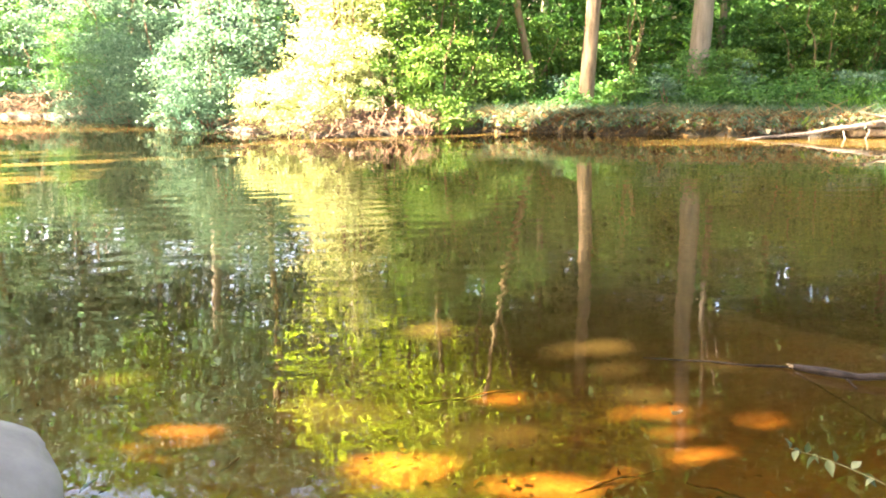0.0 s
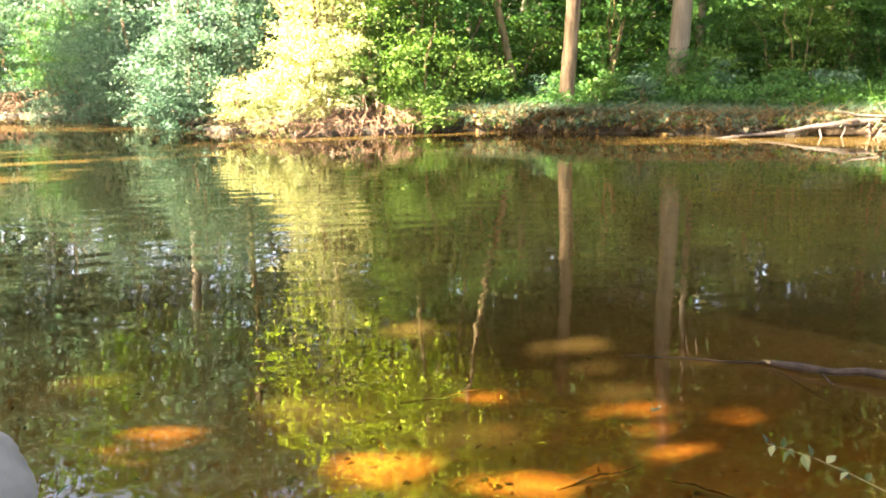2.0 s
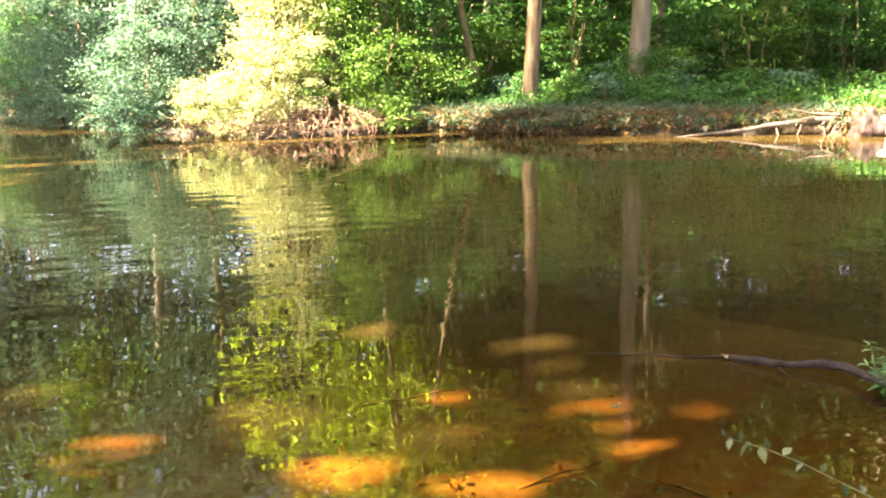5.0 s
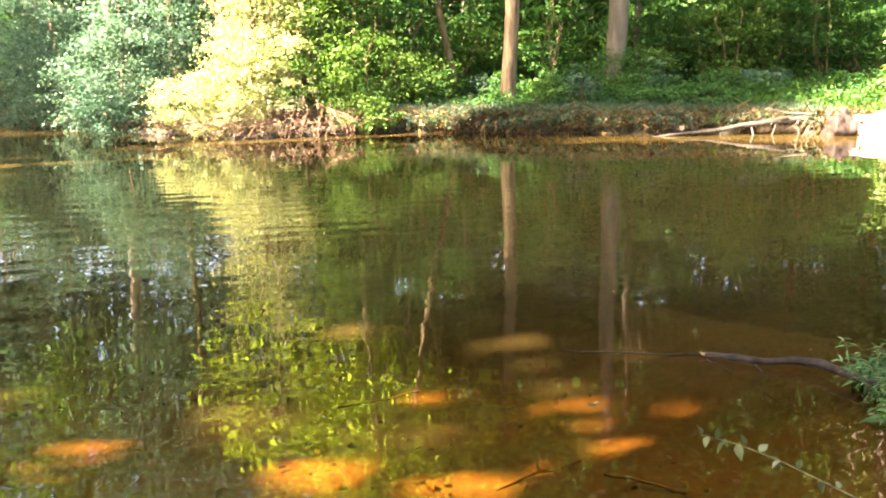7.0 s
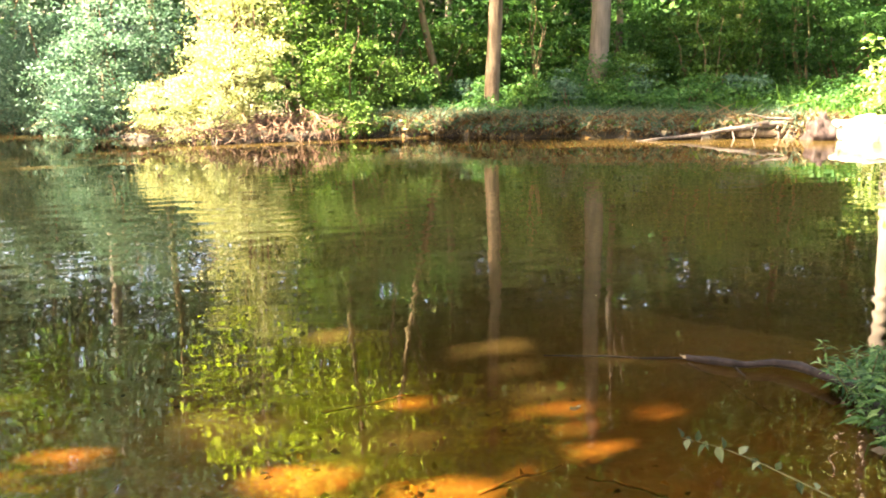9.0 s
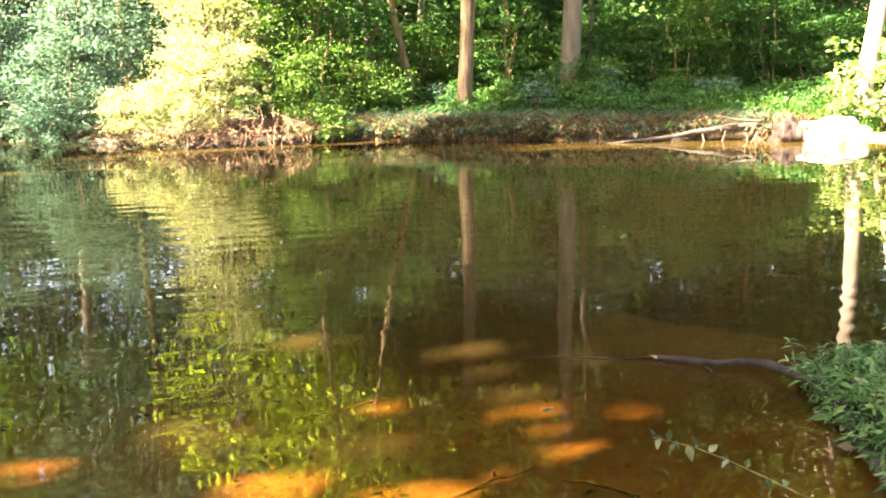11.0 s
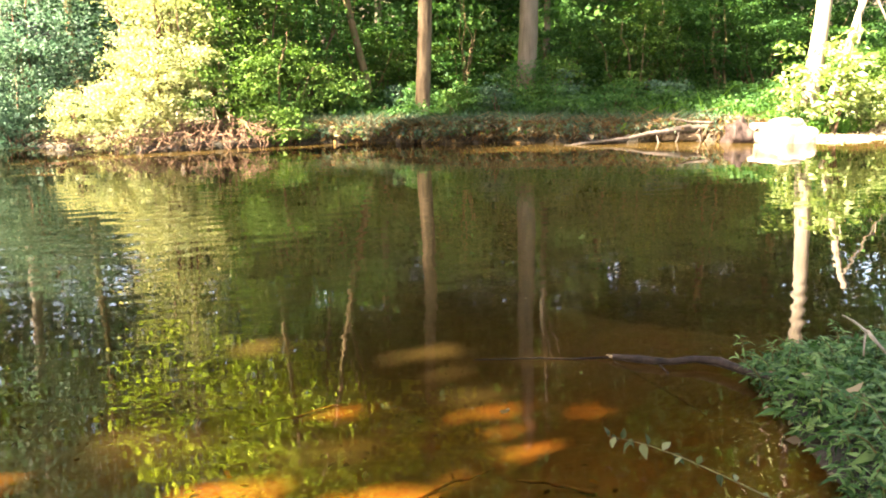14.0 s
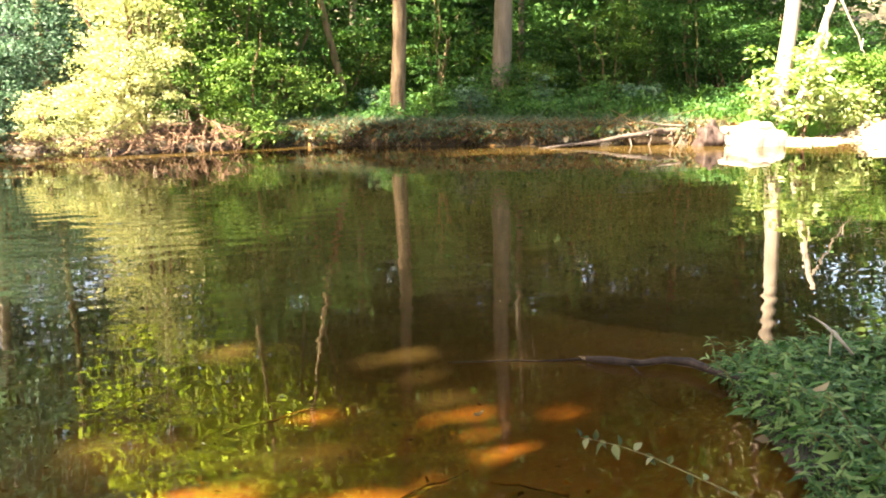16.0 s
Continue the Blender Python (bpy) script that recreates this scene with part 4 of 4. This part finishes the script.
LANCE = [mesh_from("leaf", *leaf_blade(l, w, 0.3, c), LEAF_NEAR, True) for l, w, c in ((0.11, 0.022, 0.35), (0.09, 0.02, 0.2), (0.075, 0.02, 0.5), (0.13, 0.022, 0.6))]
OVATE = [mesh_from("leaf", *leaf_blade(l, w, 0.55, c, 7, 1.3), LEAF_SPRIG, True) for l, w, c in ((0.05, 0.026, 0.3), (0.042, 0.024, 0.1), (0.036, 0.022, 0.5))]


def leafy_plant(at, tip, leaves, kinds, label, rr, name="waterside_plant", stem_mat=STEM, thick=0.004, group="plants of the near bank", size=1.0, arch=0.04, wobble=0.12, rise=(-15, 45)):
    t = thing(name, at, label, "plant", group)
    o = np.array(at)
    line = bend(np.zeros(3), np.array(tip) - o, rr, 8, wobble, arch)
    put("stem", mesh_from("stem", *tube(line, np.linspace(thick, thick * 0.35, 8), 6), stem_mat, True), t)
    for i in range(leaves):
        k = 0.2 + 0.8 * (i + rr.uniform(0, 0.6)) / leaves
        p = [float(np.interp(k * 7, range(8), line[:, j])) for j in range(3)]
        az = i * 137.5 + rr.uniform(-25, 25)
        m = pose(*p, rr.uniform(*rise), rr.uniform(-30, 30), az) @ Matrix.Scale(size * rr.uniform(0.75, 1.25) * (1.1 - 0.4 * k), 4)
        put("leaf", kinds[int(rr.integers(len(kinds)))], t, "", m)
    return t


rr = np.random.default_rng(410)
made = 0
while made < 190:
    x, y = rr.uniform(1.9, 3.35), rr.uniform(1.9, 3.6)
    edge = near_line(x) - y
    if edge < -0.06 or x < np.interp(y, [2.2, 2.5, 2.8, 3.0, 3.3], [1.92, 2.04, 2.22, 2.17, 2.2]) + 0.08 * rr.uniform():
        continue
    made += 1
    tall = rr.uniform(0.09, 0.2) + 0.06 * smooth(0, 0.6, edge)
    front = float(np.interp(x, [1.832, 2.051, 2.259, 2.367, 2.814, 3.401], [3.805, 3.655, 3.566, 3.273, 3.04, 2.883])) - y
    if front > -0.05:
        tall = min(tall, (0.05 if x > 2.38 else 0.15) + 0.3 * max(front, 0.0))
    leafy_plant((x, y, g(x, y) - 0.02), (x - 0.03 + rr.normal() * 0.06, y + rr.normal() * 0.06, tall), 16, LANCE, "willow-leaved green plant on the near bank", rr, size=0.55)
fill = np.stack([rr.uniform(1.85, 3.6, 15000), rr.uniform(1.7, 3.8, 15000), rr.uniform(0.0, 0.05, 15000)], axis=1)
fill = np.concatenate([fill, np.stack([1.85 + rr.exponential(1.7, 12000), 3.8 - rr.exponential(1.4, 12000), rr.uniform(0.0, 0.06, 12000)], axis=1)])
fill = fill[rr.uniform(size=len(fill)) < 0.75 + 0.4 * ripple(fill[:, 0] * 1.4, fill[:, 1] * 1.4) + (fill[:, 0] < 3.0) * (fill[:, 1] > 2.1)]
fill = fill[(fill[:, 1] < near_line(fill[:, 0]) + 0.05) & (fill[:, 0] > np.interp(fill[:, 1], [2.2, 2.5, 2.8, 3.0, 3.3], [1.8, 1.94, 2.1, 2.12, 2.16]))]
fill[:, 2] += np.maximum(height(fill[:, 0], fill[:, 1]), 0)
tagged(put("ground_herbs", leaf_mesh("ground_herbs", fill, 0.055, LEAF_NEAR, rr, 0.5, 0.12)), "low willowy herbs covering the near bank", "undergrowth", kind="stuff")
lx, ly = rr.uniform(-9, 9, 7000), rr.uniform(-7, 3.5, 7000)
ok = near_line(lx) - ly > 0.1
tagged(put("leaf_litter", leaf_mesh("leaf_litter", np.stack([lx, ly, height(lx, ly) + 0.012], axis=1)[ok], 0.07, DRY, rr, 0.4, 0.3, 0.0)), "fallen dry leaves on the near bank", "leaf litter", kind="stuff")
x = rr.uniform(1.8, 2.3, 90)
y = rr.uniform(2.2, 3.3, 90)
ok = np.abs(y - near_line(x)) < 0.14
tagged(put("leaf_litter", leaf_mesh("leaf_litter", np.stack([x, y, np.maximum(height(x, y), 0) + 0.012], axis=1)[ok], 0.03, DRY, rr, 0.4, 0.28, 0.0)), "tan dead leaves washed against the near bank", "leaf litter", kind="stuff")
bx, by = rr.uniform(-2.2, 1.5, 900), 2.2 + 3.2 * rr.uniform(0, 1, 900)
ok = (ripple(bx * 1.3 + 2, by * 1.7) > rr.uniform(-0.6, 1.2, 900)) & (by > near_line(bx) + 0.15)
tagged(put("sunken_leaves", leaf_mesh("sunken_leaves", np.stack([bx, by, height(bx, by) + rr.uniform(0.004, 0.03, 900)], axis=1)[ok], 0.042, SUNKEN_SHADE, rr, 0.5, 0.3, 0.0)), "sodden brown leaves lying on the pond bed", "leaf litter", kind="stuff")
stick = thing("bleached_twig", (2.78, 3.2, 0.2), "bleached forked twig caught among plants", "twig")
limb_part("stem", (2.69, 3.33, 0.31), (2.645, 3.11, 0.3), 0.003, 0.007, BARK_PALE, stick, rr, 6, 0.12)
limb_part("fork", (2.65, 3.13, 0.3), (2.58, 2.95, 0.27), 0.008, 0.005, BARK_PALE, stick, rr, 5, 0.1)
limb_part("fork", (2.66, 3.15, 0.3), (2.56, 3.05, 0.24), 0.005, 0.003, BARK_PALE, stick, rr, 5, 0.1)

sprig = thing("leafy_sprig", (1.86, 2.36, 0.01), "arching sprig of grey-green oval leaves over the water", "plant")
o = np.array(sprig.location)
line = np.array([(1.86, 2.36, 0.0), (1.76, 2.46, 0.045), (1.68, 2.58, 0.06), (1.6, 2.72, 0.068), (1.53, 2.82, 0.07), (1.47, 2.89, 0.066), (1.425, 2.94, 0.06)]) - o
put("stem", mesh_from("stem", *tube(line, np.linspace(0.0034, 0.0012, 7), 6), STEM, True), sprig)
for k, turn, rise, big in [(0.2, 200, 10, 0.7), (0.3, 330, 25, 0.8), (0.36, 150, -30, 0.9), (0.44, 320, 50, 0.9), (0.5, 100, -25, 1.0), (0.55, 215, -20, 1.1), (0.6, 300, 40, 1.0),
                           (0.68, 20, 65, 1.05), (0.72, 165, -35, 1.2), (0.78, 90, -30, 1.2), (0.82, 230, -25, 1.1), (0.86, 350, 70, 1.0), (0.93, 130, -35, 1.1), (0.97, 260, -15, 0.8), (1.0, 30, 75, 1.05)]:
    p = [float(np.interp(k * 6, range(7), line[:, c])) for c in range(3)]
    put("leaf", OVATE[int(k * 50) % 3], sprig, "", pose(*p, rise, 15, turn) @ Matrix.Scale(0.95 * big, 4))

FLECK = [mesh_from("floating_leaf", *leaf_blade(l, w, 0.2, 0.1, 4), DRY, False) for l, w in ((0.018, 0.009), (0.013, 0.008), (0.024, 0.008))]
for x, y, l, w, turn in [(1.13, 3.33, 0.066, 0.04, 200)]:
    curl = put("curled_leaf", mesh_from("curled_leaf", *leaf_blade(l, w, 0.9, -0.5, 8, 1.3), PALE_LEAF, True), None, "", pose(x, y, 0.006, 8, 0, turn))
    tagged(curl, "pale curled dead leaf floating on the water", "leaf")
for i in range(46):
    y = 2.9 + 7.5 * rr.uniform() ** 1.4
    x = rr.uniform(-0.55, 0.75) * y * 0.9 + 0.4
    if y < near_line(x) + 0.3:
        continue
    fleck = put("floating_leaf", FLECK[i % 3], None, "", pose(x, y, 0.004, 0, 0, rr.uniform(0, 360)))
    tagged(fleck, "tiny dry leaf floating on the water", "leaf", "floating leaves")
for i, (x, y, l, a) in enumerate([(-0.75, 3.2, 0.5, 70), (-0.6, 3.0, 0.35, 100), (0.9, 3.3, 0.4, 30), (1.3, 3.1, 0.3, 140), (0.3, 4.4, 0.5, 10)]):
    z = g(x, y) + 0.02
    s = thing("sunken_stick", (x, y, z), "brown stick lying on the pond bed", "stick", "sunken sticks")
    d = np.array([math.cos(radians(a)), math.sin(radians(a)), 0]) * l / 2
    limb_part("stem", np.array([x, y, z]) - d, np.array([x, y, z]) + d, 0.009, 0.005, TWIG, s, rr, 7, 0.15)
